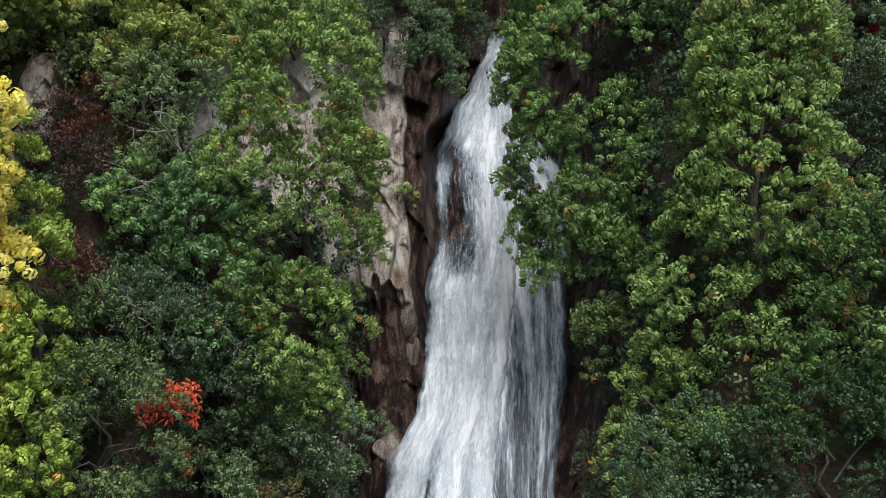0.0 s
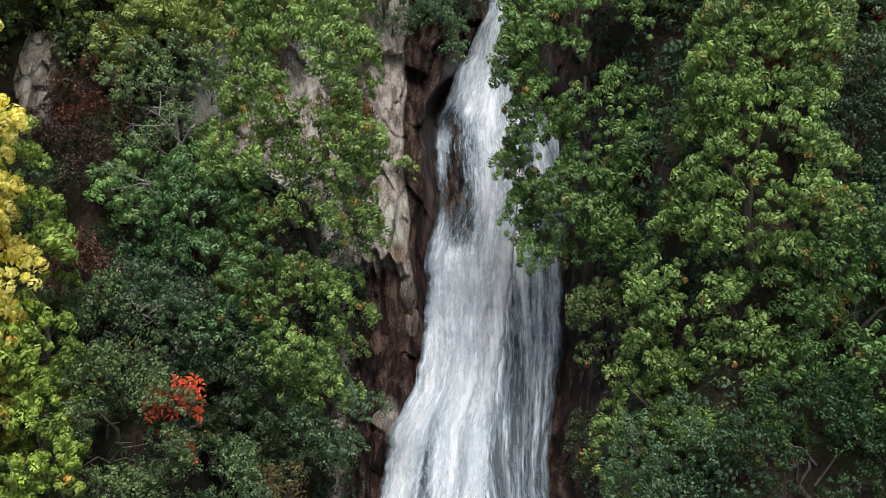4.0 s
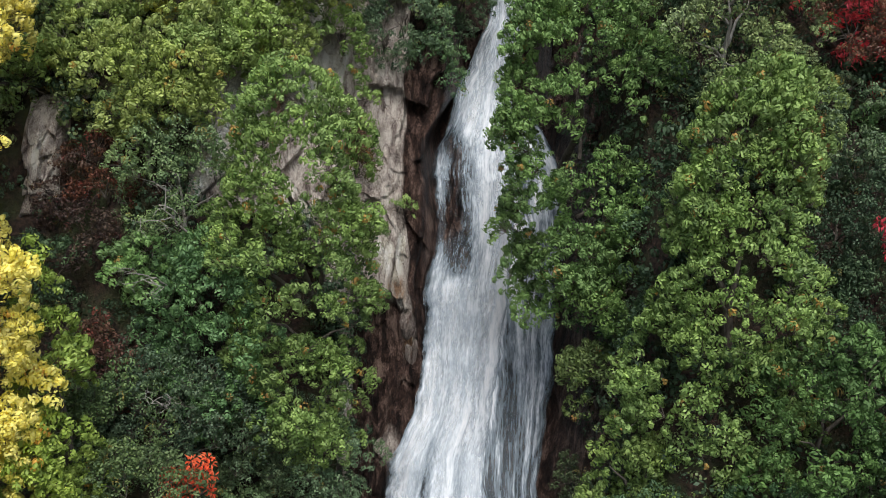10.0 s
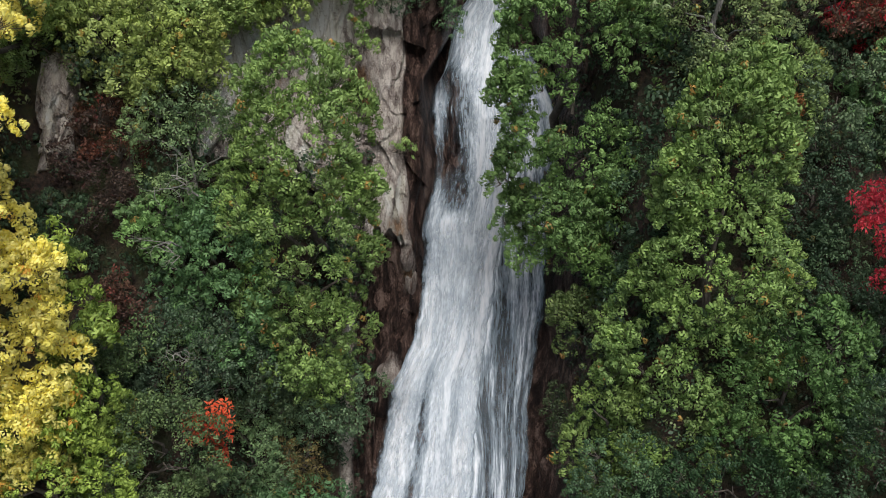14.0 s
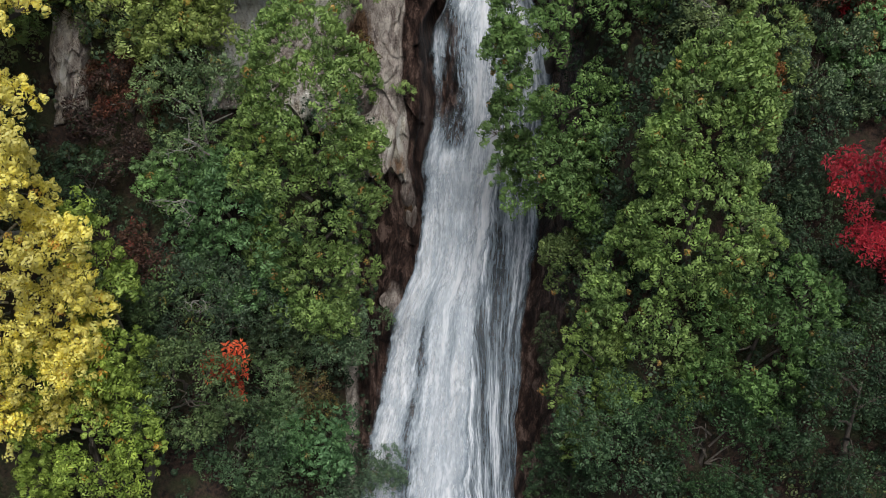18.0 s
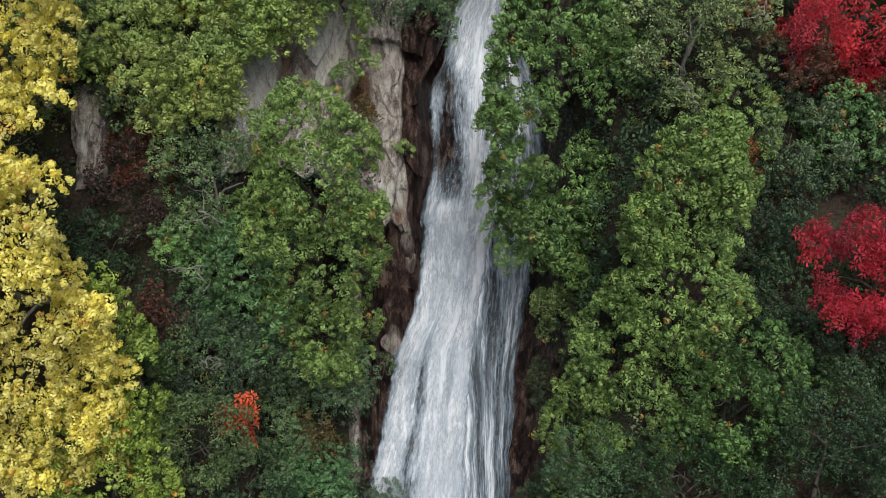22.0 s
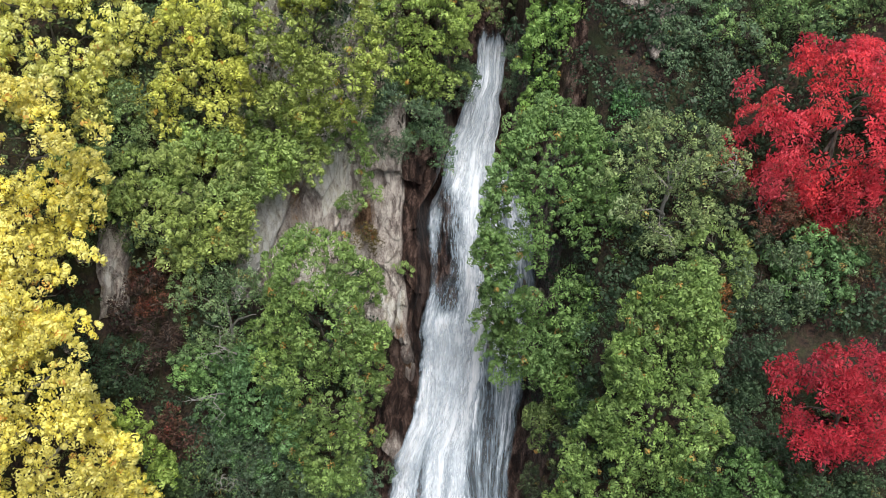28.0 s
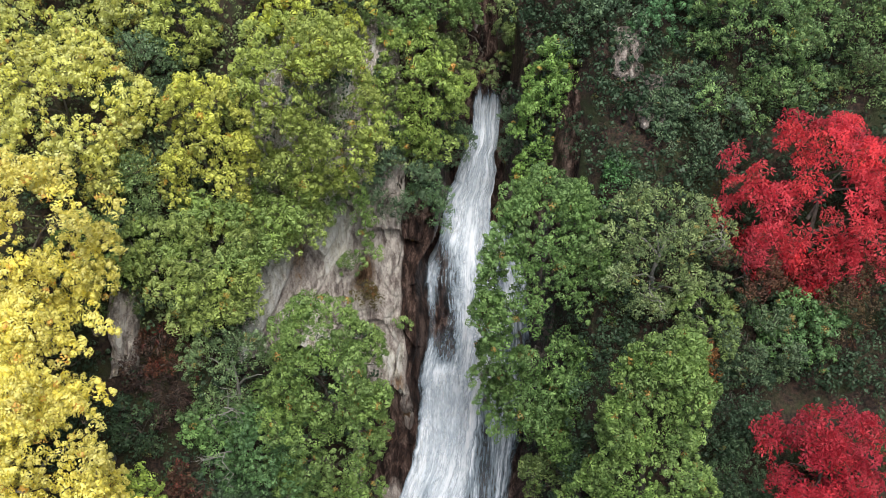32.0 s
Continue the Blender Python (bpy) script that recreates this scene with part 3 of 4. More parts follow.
def bough_mesh(name, seed, mat, clumps, leaves, length, width, size, flat, droop, dome=0.0, twigs=True):
    """A leafy bough about one metre across: forked twigs with a clump of leaves at each tip, +z outwards."""
    r = np.random.RandomState(seed)
    verts, faces, slots, tuft = [], [], [], []

    def add(v, f, slot, value):
        k0 = len(verts)
        verts.extend(v)
        faces.extend(tuple(i + k0 for i in q) for q in f)
        slots.extend([slot] * len(f))
        tuft.extend([value] * len(v))

    turn = r.uniform(0, 6.28)
    for k in range(clumps):
        a, q = turn + 2.39996 * k + r.uniform(-0.35, 0.35), np.sqrt((k + 0.5) / clumps) * r.uniform(0.8, 1.15)
        c = np.array((np.cos(a) * q * size, np.sin(a) * q * size, (1 - q * q) * flat + r.uniform(-0.5, 0.5) * flat))
        axis = np.array((c[0] * 0.8, c[1] * 0.8, 1.0)) + r.normal(0, 0.25, 3)
        if dome:
            v, f = leaf_clump(r, c, axis, dome * r.uniform(0.7, 1.25), leaves, length, width, droop)
        else:
            v, f = spray(r, c, axis, leaves, length, width, droop)
        add(v, f, 0, r.uniform(0, 1))
        if twigs:
            root, end = np.array((0, 0, -0.4 * size)), c + axis * 0.4 * dome
            off = np.cross(end - root, (0.2, 1.0, 0.3))
            off *= 0.009 / np.linalg.norm(off)
            add([root - off, root + off, end + 0.5 * off, end - 0.5 * off], [(0, 1, 2), (0, 2, 3)], 1, 0.0)
    me = mesh_of(name, [tuple(map(float, v)) for v in verts], faces, mat)
    me.materials.append(BARK)
    me.polygons.foreach_set("material_index", slots)
    me.attributes.new("tuft", "FLOAT", "POINT").data.foreach_set("value", np.array(tuft, np.float32))
    return me


def kinds(name, mat, seed, **shape):
    return [bough_mesh(name, seed + k, mat, **shape) for k in range(5)]


OAK = dict(clumps=11, leaves=25, length=0.148, width=0.038, size=0.58, flat=0.36, droop=0.55, dome=0.165)
GOLD = dict(clumps=11, leaves=27, length=0.150, width=0.043, size=0.60, flat=0.36, droop=0.50, dome=0.175)
SMALL = dict(clumps=12, leaves=20, length=0.118, width=0.033, size=0.57, flat=0.32, droop=0.30, dome=0.165)
SUMAC = dict(clumps=18, leaves=12, length=0.18, width=0.025, size=0.62, flat=0.26, droop=0.3)
SPECIES = {
    "green": kinds("green_bough", GREEN, 100, **OAK),
    "deep": kinds("deep_green_bough", DEEP, 200, **SMALL),
    "olive": kinds("olive_bough", OLIVE, 300, **OAK),
    "yellow": kinds("yellow_bough", YELLOW, 400, **GOLD),
    "red": kinds("red_bough", RED, 500, **SUMAC),
    "brown": kinds("brown_bough", BROWN, 600, **SMALL),
}


def profile(shape, h):
    """Crown radius at relative height h, 0 to 1."""
    if shape == "cone":
        return np.where(h < 0.35, 0.72 + 0.28 * np.sin(h / 0.35 * np.pi / 2), np.clip((1 - h) / 0.65, 0, 1) ** 0.46)
    if shape == "column":
        return np.clip(1 - np.abs(2 * h - 0.9) ** 3 / 1.331, 0.0, 1) ** 0.6 * 0.92 + 0.08
    return np.sqrt(np.clip(1 - (2 * h - 1) ** 2, 0.0, 1)) * 0.92 + 0.08


def tree(kind, label, x, y, z0, z1, rx, ry, shape="dome", seed=0, tint=(1, 1, 1), cover=1.0, size=1.0, bark=None, category="tree", lumps=0.22, name="broadleaf_tree", lean=0.0):
    """An upright tree: trunk from the slope, limbs, and leafy boughs over a lumpy crown between z0 and z1."""
    r = np.random.RandomState(seed)
    bark = bark or BARK
    foot = z0 - 1.0
    while land(x, foot) > y and foot > -29:
        foot -= 0.25
    on_slope = category == "shrub" or foot < z0 - 3.5
    if on_slope:
        foot = z0 + 0.25 * (z1 - z0)
    base = np.array((x, y, foot))
    back_off = float(land(x, foot)) - y + 0.3 if on_slope else 0.0
    thing = tagged(new(name), label, category, group={"red_autumn_tree": "red autumn trees", "yellow_autumn_tree": "yellow autumn trees", "shrub": "shrubs on the banks"}.get(name, "green trees on the banks"))
    thing.location = base
    height = z1 - foot
    top = np.array((x, y, z1 - 0.32 * (z1 - z0)))
    thick = 0.018 * height + 0.05
    bend = r.normal(0, 0.25, (6, 2))
    pts = [((bend[k, 0] if k else 0) * 0.6, (bend[k, 1] if k else 0) * 0.6 + back_off * (1 - k / 5) ** 2, -0.4 + (top[2] - foot + 0.4) * k / 5) for k in range(6)]
    v, f = tube(pts, [thick * (1 - 0.175 * k) for k in range(6)])
    part("trunk", mesh_of("trunk", v, f, bark, True), thing)
    mid = (z0 + z1) / 2 - foot
    for k in range(6):
        h = 0.12 + 0.7 * k / 6
        zc = z0 + h * (z1 - z0) - foot
        a = r.uniform(-0.3, 3.44) + np.pi if k % 3 else r.uniform(0, 6.28)
        reach = 0.8 * float(profile(shape, min(h + 0.12, 0.95)))
        e = np.array((np.cos(a) * rx * reach, np.sin(a) * ry * reach, zc + 0.14 * (z1 - z0) * r.uniform(0.3, 1)))
        s = np.array((0, 0, max(zc - 0.6, 0.2)))
        m1, m2 = s + (e - s) * 0.35 + (0, 0, 0.25), s + (e - s) * 0.7 + (r.normal(0, 0.15), r.normal(0, 0.15), 0.15)
        v, f = tube([s, m1, m2, e], [thick * 0.4, thick * 0.28, thick * 0.17, thick * 0.05], 5)
        part("limb", mesh_of("limb", v, f, bark, True), thing)
    area = np.pi * (rx + ry) * (z1 - z0) * 0.75
    count = int(area * cover / (0.55 * size * size))
    lump = [(r.normal(0, 1, 3), r.uniform(1.5, 4), r.uniform(0, 6.28)) for _ in range(7)]
    boughs = SPECIES[kind]
    for k in range(count):
        h = r.uniform(0, 1) ** 0.9
        a = r.uniform(0, 2 * np.pi)
        if np.sin(a) > 0.45 or np.sin(a) > 0.3 and r.uniform() < 0.6:
            continue
        d = np.array((np.cos(a), np.sin(a), 2.2 * (h - 0.45)))
        rough = 1 + lumps * sum(np.sin(f * (d @ v) * 2 + p) for v, f, p in lump) / 2.5
        depth = r.uniform(0.80, 1.06) if r.uniform() < 0.86 else r.uniform(0.5, 0.8)
        rad = float(profile(shape, h)) * rough * depth
        p = np.array((np.cos(a) * rx * rad + lean * (h - 0.4), np.sin(a) * ry * rad, z0 + h * (z1 - z0) - foot + r.normal(0, 0.12)))
        out = np.array((np.cos(a), np.sin(a), 0.0)) * (1 - 0.5 * h) + (r.normal(0, 0.25), r.normal(0, 0.25), 0.95)
        q = Vector(out).to_track_quat("Z", "Y").to_matrix().to_4x4()
        s = size * r.uniform(0.75, 1.2)
        m = Matrix.Translation(p.tolist()) @ q @ Matrix.Rotation(r.uniform(0, 6.28), 4, "Z") @ Matrix.Scale(s, 4)
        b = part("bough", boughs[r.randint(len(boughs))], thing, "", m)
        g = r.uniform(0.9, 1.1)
        # tint is leaf colour, lowered where a crown should look shaded
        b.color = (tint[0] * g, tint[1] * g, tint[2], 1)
    return thing


def bush(kind, label, x, y, z, r, seed, tint=(1, 1, 1), name="shrub", **more):
    return tree(kind, label, x, y, z - 1.2 * r, z + 1.1 * r, r, 0.9 * r, "dome", seed, tint, category="shrub" if name == "shrub" else "tree", name=name, **more)


# the large trees on the right bank
tree("green", "tall conical green tree with a few browned leaves", 8.75, -11.4, -9.2, 6.7, 3.05, 2.8, "cone", 1, (0.95, 0.98, 0.9), lumps=0.13, cover=1.05, lean=1.0)
tree("green", "leafy green tree leaning over the waterfall", 4.75, -5.2, -3.4, 10.0, 2.7, 2.4, "column", 2, (0.82, 0.92, 0.92), lumps=0.16, cover=1.35)
tree("green", "slim green tree beside the head of the fall", 5.3, 1.2, 5.5, 12.8, 1.6, 1.6, "cone", 3, (1.1, 1.2, 1))
tree("deep", "small dark green sapling among the bushes", 8.1, -3.3, 6.0, 9.7, 1.1, 1.0, "cone", 4, (1.15, 1.55, 1.05))
tree("deep", "grey-green rounded tree with pale branches", 9.3, -6.6, 4.5, 10.2, 2.5, 2.2, "dome", 5, (1.75, 1.5, 1.15), bark=PALE_BARK, lumps=0.3)
tree("red", "bright red autumn tree high on the bank", 15.7, -5.6, 5.2, 13.1, 3.1, 2.6, "dome", 6, lumps=0.34, cover=1.1, name="red_autumn_tree")
tree("red", "crimson autumn tree with spreading tiers", 16.2, -12.0, -1.2, 3.2, 2.4, 2.2, "dome", 17, (0.80, 0.65, 0.75), lumps=0.32, cover=0.9, name="red_autumn_tree")
# low tints on the next two paint the gully's deep shade into the leaves
tree("green", "green broad tree in deep shade low on the bank", 11.4, -13.4, -7.5, -0.8, 2.6, 2.4, "dome", 9, (0.50, 0.62, 0.6), cover=0.85)
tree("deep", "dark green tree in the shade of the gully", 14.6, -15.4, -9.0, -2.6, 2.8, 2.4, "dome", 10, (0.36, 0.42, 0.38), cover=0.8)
tree("green", "young light green tree at the water's side", 6.1, -12.0, -11.5, -4.6, 1.3, 1.4, "dome", 11, (0.9, 0.88, 0.75), cover=0.85)
tree("deep", "large dark evergreen crown near the top", 13.7, -0.2, 9.5, 17.0, 3.3, 2.6, "dome", 12, (1.4, 1.45, 1.0), lumps=0.3)
tree("deep", "dark evergreen crown behind the red tree", 18.0, 0.2, 10.0, 17.6, 3.0, 2.6, "dome", 13, (1.4, 1.4, 1.0), lumps=0.3)
# left bank
tree("green", "broad green tree clinging to the cliff foot", -5.0, -8.4, -7.6, 6.1, 2.35, 2.4, "column", 21, (0.96, 0.98, 0.9), lumps=0.16, cover=1.2)
tree("deep", "sparse dark tree with bare pale branches", -9.0, -7.6, -1.5, 4.2, 2.0, 1.9, "dome", 22, (1.3, 1.25, 1), bark=PALE_BARK, cover=0.7)
# tint 0.75 puts the hollow's shade into the leaf colour
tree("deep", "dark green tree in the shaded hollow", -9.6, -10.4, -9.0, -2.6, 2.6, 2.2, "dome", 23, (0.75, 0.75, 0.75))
tree("olive", "olive green tree above the bare rock", -10.2, -5.8, 3.4, 8.2, 2.3, 2.1, "dome", 24, (0.8, 0.88, 1))
tree("olive", "yellow-green rounded tree on the upper bank", -9.8, -3.4, 6.8, 13.6, 1.9, 1.9, "dome", 25, (1.3, 1.18, 1))
tree("olive", "large olive tree crowning the cliff", -5.2, -1.9, 7.7, 15.6, 2.9, 2.4, "dome", 26, (0.95, 1.0, 1))
tree("green", "green tree over the cliff edge by the lip", -0.8, 2.8, 6.6, 13.0, 2.3, 2.0, "dome", 27, (1.35, 1.25, 1))
tree("yellow", "tall golden yellow autumn tree", -14.85, -15.4, -6.0, 8.4, 2.95, 2.8, "column", 31, name="yellow_autumn_tree", bark=PALE_BARK, lumps=0.14, cover=1.2)
tree("yellow", "yellow autumn tree higher on the bank", -16.2, -8.6, 5.6, 13.0, 2.9, 2.6, "dome", 32, name="yellow_autumn_tree", lumps=0.16, cover=1.15)
tree("yellow", "golden crown between the yellow trees", -18.0, -11.8, 1.5, 9.0, 2.4, 2.2, "dome", 36, name="yellow_autumn_tree")
tree("yellow", "small golden crown filling the gap between yellow trees", -15.0, -12.3, 4.0, 9.0, 1.9, 1.8, "dome", 38, name="yellow_autumn_tree", cover=1.1)
tree("yellow", "golden crown lower on the open bank", -19.6, -14.4, -5.0, 5.6, 2.8, 2.4, "dome", 37, name="yellow_autumn_tree")
tree("yellow", "yellow crown near the top of the bank", -15.6, -2.8, 8.0, 15.4, 3.0, 2.6, "dome", 33, (0.85, 0.92, 1), name="yellow_autumn_tree", lumps=0.18)
tree("yellow", "yellow-green crown on the skyline of the bank", -15.2, 1.2, 12.0, 18.0, 3.0, 2.4, "dome", 35, (0.8, 0.9, 1), name="yellow_autumn_tree")
tree("green", "yellow-green tree at the foot of the golden tree", -12.7, -15.6, -11.5, -2.8, 2.2, 1.9, "dome", 34, (1.4, 1.3, 0.8), lumps=0.18)

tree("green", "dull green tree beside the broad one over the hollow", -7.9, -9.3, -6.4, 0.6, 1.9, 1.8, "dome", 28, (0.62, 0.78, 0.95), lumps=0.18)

# lower growth, bank by bank
bush("deep", "dark green bush between yellow crowns", -12.8, -0.8, 12.7, 1.6, 51, (1.1, 1.1, 1))
bush("olive", "yellow-olive bush under the skyline", -10.8, -0.1, 14.6, 1.3, 52)
bush("deep", "grey-green bush beside the yellow tree", -12.8, -3.4, 8.6, 1.8, 53, (1.5, 1.4, 1))
bush("olive", "olive bush over the rock slabs", -9.4, -4.4, 6.6, 1.9, 54, (0.7, 0.85, 1))
bush("green", "small green bush by the pale rock", -14.6, -5.9, 5.4, 1.2, 55)
tree("olive", "golden olive crown behind the cliff top", -5.9, 2.2, 11.5, 17.0, 2.4, 2.0, "dome", 56, (1.3, 1.25, 1))
tree("olive", "olive crown behind the lip", -0.6, 5.0, 11.5, 17.0, 2.4, 2.0, "dome", 57, (0.6, 0.8, 1))
bush("olive", "thin olive tree hanging over the stream", 2.3, 6.6, 11.2, 1.7, 58, (0.62, 0.72, 1))
bush("deep", "dark leafy bush hanging beside the lip", -1.7, 1.0, 5.9, 1.5, 59)
bush("deep", "dark leafy bush on the lip of the fall", -0.4, 1.6, 5.2, 1.3, 60, (1.1, 1.2, 1))
bush("deep", "dark bush above the stream head", 7.4, 1.2, 14.0, 1.4, 61)
bush("green", "blue-green young tree by the wet rock", 9.9, 1.4, 14.7, 1.5, 62, (0.7, 0.95, 1.3))
bush("deep", "dark evergreen bush under the large crown", 11.3, -1.6, 11.0, 1.9, 63)
bush("brown", "brownish fading bush under the red tree", 17.2, -6.7, 5.2, 2.0, 64)
bush("brown", "rust brown fading branch beside the red tree", 12.9, -7.6, 7.2, 1.0, 69, (1.2, 0.9, 1))
bush("deep", "grey-green bush between the two red trees", 13.3, -7.9, 3.4, 1.9, 65, (1.0, 0.95, 0.9))
bush("green", "green bush between the red trees", 16.0, -7.4, 3.8, 1.8, 66, (0.7, 0.85, 1))
bush("olive", "olive bush behind the conical tree", 11.4, -8.2, 4.6, 1.2, 67, (0.6, 0.75, 1))
# tint halves the leaf colour to paint shade behind the conical tree
bush("deep", "shaded green bush behind the conical tree", 12.6, -9.3, 1.2, 1.9, 68, (0.50, 0.54, 0.54))
# gully shade is put into the low tints of these two bushes
bush("deep", "shaded green bush below the broad tree", 9.8, -15.3, -7.6, 2.2, 70, (0.36, 0.47, 0.36))
bush("deep", "dark green bush near the water's edge", 6.7, -13.9, -8.4, 1.9, 71, (0.72, 0.83, 0.72))
bush("green", "brownish green bush beside the thin water", 5.6, -7.6, -5.4, 1.3, 109, (0.8, 0.75, 0.8))
bush("deep", "dull bush on the wet bank", 5.9, -7.4, -9.4, 1.3, 72, (0.7, 0.62, 0.55))
# tint well below 1 stands in for shade on the low bank
bush("deep", "shaded bush below the crimson tree", 13.3, -12.1, -2.6, 1.8, 73, (0.40, 0.45, 0.43))
bush("deep", "grey-green bush in the hollow", -9.9, -13.4, -6.8, 2.0, 74, (1.01, 0.97, 0.72))
bush("brown", "yellow-brown fading bush at the cliff foot", -5.5, -9.8, -10.4, 0.95, 75, (1.15, 1.35, 0.9))
bush("deep", "dark green bush under the broad tree", -7.5, -9.6, -9.9, 1.8, 76, (1.20, 1.20, 1.01))
bush("green", "leafy green bush at the foot of the fall", -5.8, -10.2, -12.8, 1.8, 77, (0.60, 0.81, 1.01))
bush("deep", "dark bush overhanging the water's foot", -3.4, -9.8, -16.4, 1.8, 78, (0.9, 0.9, 1))
bush("red", "spray of scarlet leaves among the bushes", -8.2, -12.6, -6.2, 0.45, 79, (1.0, 1.5, 0.6), lumps=0.5, cover=0.6)
bush("red", "scarlet twig hanging below the bushes", -8.2, -12.4, -7.3, 0.3, 93, (1.0, 1.6, 0.6), lumps=0.5, cover=0.6)
# three bushes at the slope foot, tinted down to paint shade there
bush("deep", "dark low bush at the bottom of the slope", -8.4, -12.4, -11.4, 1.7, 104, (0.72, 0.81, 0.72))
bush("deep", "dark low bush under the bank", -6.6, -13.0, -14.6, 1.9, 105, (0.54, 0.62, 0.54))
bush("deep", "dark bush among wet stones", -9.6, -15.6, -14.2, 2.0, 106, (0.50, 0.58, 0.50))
# both bushes are multiplied darker to paint the shade of the valley side
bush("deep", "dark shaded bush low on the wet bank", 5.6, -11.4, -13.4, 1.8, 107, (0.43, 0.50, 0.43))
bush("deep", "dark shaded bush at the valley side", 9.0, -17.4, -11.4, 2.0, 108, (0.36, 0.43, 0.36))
bush("brown", "purple-brown withered bush on the dark slope", -11.1, -10.4, -3.3, 1.2, 80, (0.9, 0.7, 0.9))
# leaf colour lowered to paint the shade inside the hollow
bush("deep", "shaded bush in the hollow", -10.2, -9.6, -5.4, 1.9, 81, (0.58, 0.61, 0.72))
tree("green", "yellow-green young tree at the bottom of the bank", -11.6, -13.7, -10.0, 1.4, 0.85, 1.2, "dome", 82, (1.25, 1.18, 0.8), lumps=0.14)
bush("green", "green bush with pale twigs on the bank", -9.6, -8.8, -0.2, 1.2, 83, (0.8, 0.95, 1), bark=PALE_BARK)
bush("deep", "grey-green bush beside the scarlet leaves", -10.7, -11.6, -4.6, 1.7, 85, (0.94, 0.94, 0.72))
bush("deep", "dark small-leaved bush at the foot of the cliff tree", -4.9, -8.0, -8.0, 1.9, 111, (1.19, 1.19, 1.12))
bush("deep", "dull green bush under the cliff tree", -7.2, -8.6, -7.6, 1.7, 86, (1.20, 1.11, 1.01))
bush("olive", "olive tree on the upper slope", -12.2, -5.0, 6.0, 1.6, 87, (0.7, 0.82, 1))
bush("olive", "olive bush on the upper slope", -14.8, -5.2, 6.6, 1.2, 88, (0.6, 0.75, 1))
bush("olive", "olive bush on the rock shelf", -6.8, -2.2, 7.0, 1.4, 89, (0.75, 0.9, 1))
bush("green", "green bush growing on the rock face", -3.7, -1.6, 3.6, 0.8, 90)
bush("green", "small tuft of leaves in a rock crevice", -1.95, -2.1, -0.6, 0.30, 91)
bush("deep", "grey-green bush with bare twigs", -10.2, -6.6, 3.4, 1.5, 92, (1.5, 1.4, 1), bark=PALE_BARK, cover=0.7)


bush("olive", "olive bush hanging over the pale slabs", -7.9, -3.4, 6.1, 1.0, 94, (0.75, 0.9, 1))
bush("olive", "olive bush at the top of the rock", -6.1, -2.0, 6.7, 0.9, 95, (0.8, 0.9, 1))
bush("green", "green bush at the top of the rock", -4.0, -1.0, 6.0, 0.9, 96, (1.1, 1.1, 1))
bush("deep", "dark bush at the top of the wet rock", -2.4, -0.4, 6.0, 0.9, 97)
bush("deep", "dark leafy bush shading the stream", 0.7, 4.4, 6.6, 1.2, 98)
bush("deep", "dark bush across the stream", 4.3, 4.2, 7.2, 1.0, 99)
bush("brown", "dry brown bracken on the open soil", -11.9, -8.2, 0.4, 0.9, 101, (0.55, 0.55, 0.8))
bush("brown", "dry rust-brown bracken beside the pale rock", -12.9, -7.4, 1.6, 0.7, 102, (0.6, 0.55, 0.8))
# lowered tints darken these two like the shaded bank around them
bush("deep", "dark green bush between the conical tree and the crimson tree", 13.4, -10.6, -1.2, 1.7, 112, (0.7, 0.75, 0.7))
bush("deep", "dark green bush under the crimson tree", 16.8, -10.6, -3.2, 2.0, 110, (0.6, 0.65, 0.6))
# shade beside the leaning tree is put into these two low tints
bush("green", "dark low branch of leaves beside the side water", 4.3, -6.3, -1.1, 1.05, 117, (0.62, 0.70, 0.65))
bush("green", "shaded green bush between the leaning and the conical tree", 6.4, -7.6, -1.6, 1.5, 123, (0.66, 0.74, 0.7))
bush("deep", "dark green bush low under the golden tree", -15.4, -17.6, -10.8, 2.0, 124, (0.8, 0.85, 0.6))
# the next two get their shade from tint, not from the sun
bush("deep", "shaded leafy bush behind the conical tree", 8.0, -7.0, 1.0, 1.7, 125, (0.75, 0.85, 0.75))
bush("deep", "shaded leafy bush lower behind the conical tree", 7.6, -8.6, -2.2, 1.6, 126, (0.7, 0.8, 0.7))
bush("olive", "olive tuft hanging over the pale slab", -6.0, -2.9, 5.5, 0.6, 118, (0.8, 0.9, 1))
bush("brown", "dry brown creeper on the rock face", -3.6, -1.8, 1.9, 0.55, 120, (1.0, 1.15, 0.7), cover=0.7)
bush("brown", "rust-red bracken on the brown soil", -11.6, -7.4, 1.8, 0.8, 121, (0.95, 0.55, 0.6), cover=0.6)
bush("brown", "red-brown bracken under the olive trees", -12.3, -6.9, 2.8, 0.7, 122, (0.8, 0.55, 0.6), cover=0.6)
# shade under the crimson crown is painted in by these two tints
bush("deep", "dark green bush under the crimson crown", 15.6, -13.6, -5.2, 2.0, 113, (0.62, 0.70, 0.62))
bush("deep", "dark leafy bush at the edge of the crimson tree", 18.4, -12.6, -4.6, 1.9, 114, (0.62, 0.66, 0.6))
bush("brown", "withered red-brown twigs beside the leaning tree", 6.9, -7.0, 0.2, 0.7, 115, (1.2, 0.7, 0.9), cover=0.7)
bush("brown", "orange-brown fading bush behind the conical tree", 10.6, -10.2, 3.9, 0.8, 116, (1.5, 1.0, 0.6), cover=0.7)
# low tint carries the shade of the hollow next to it
bush("deep", "shaded green bush beside the open soil", -13.3, -8.6, -0.8, 1.0, 103, (0.6, 0.65, 0.6))


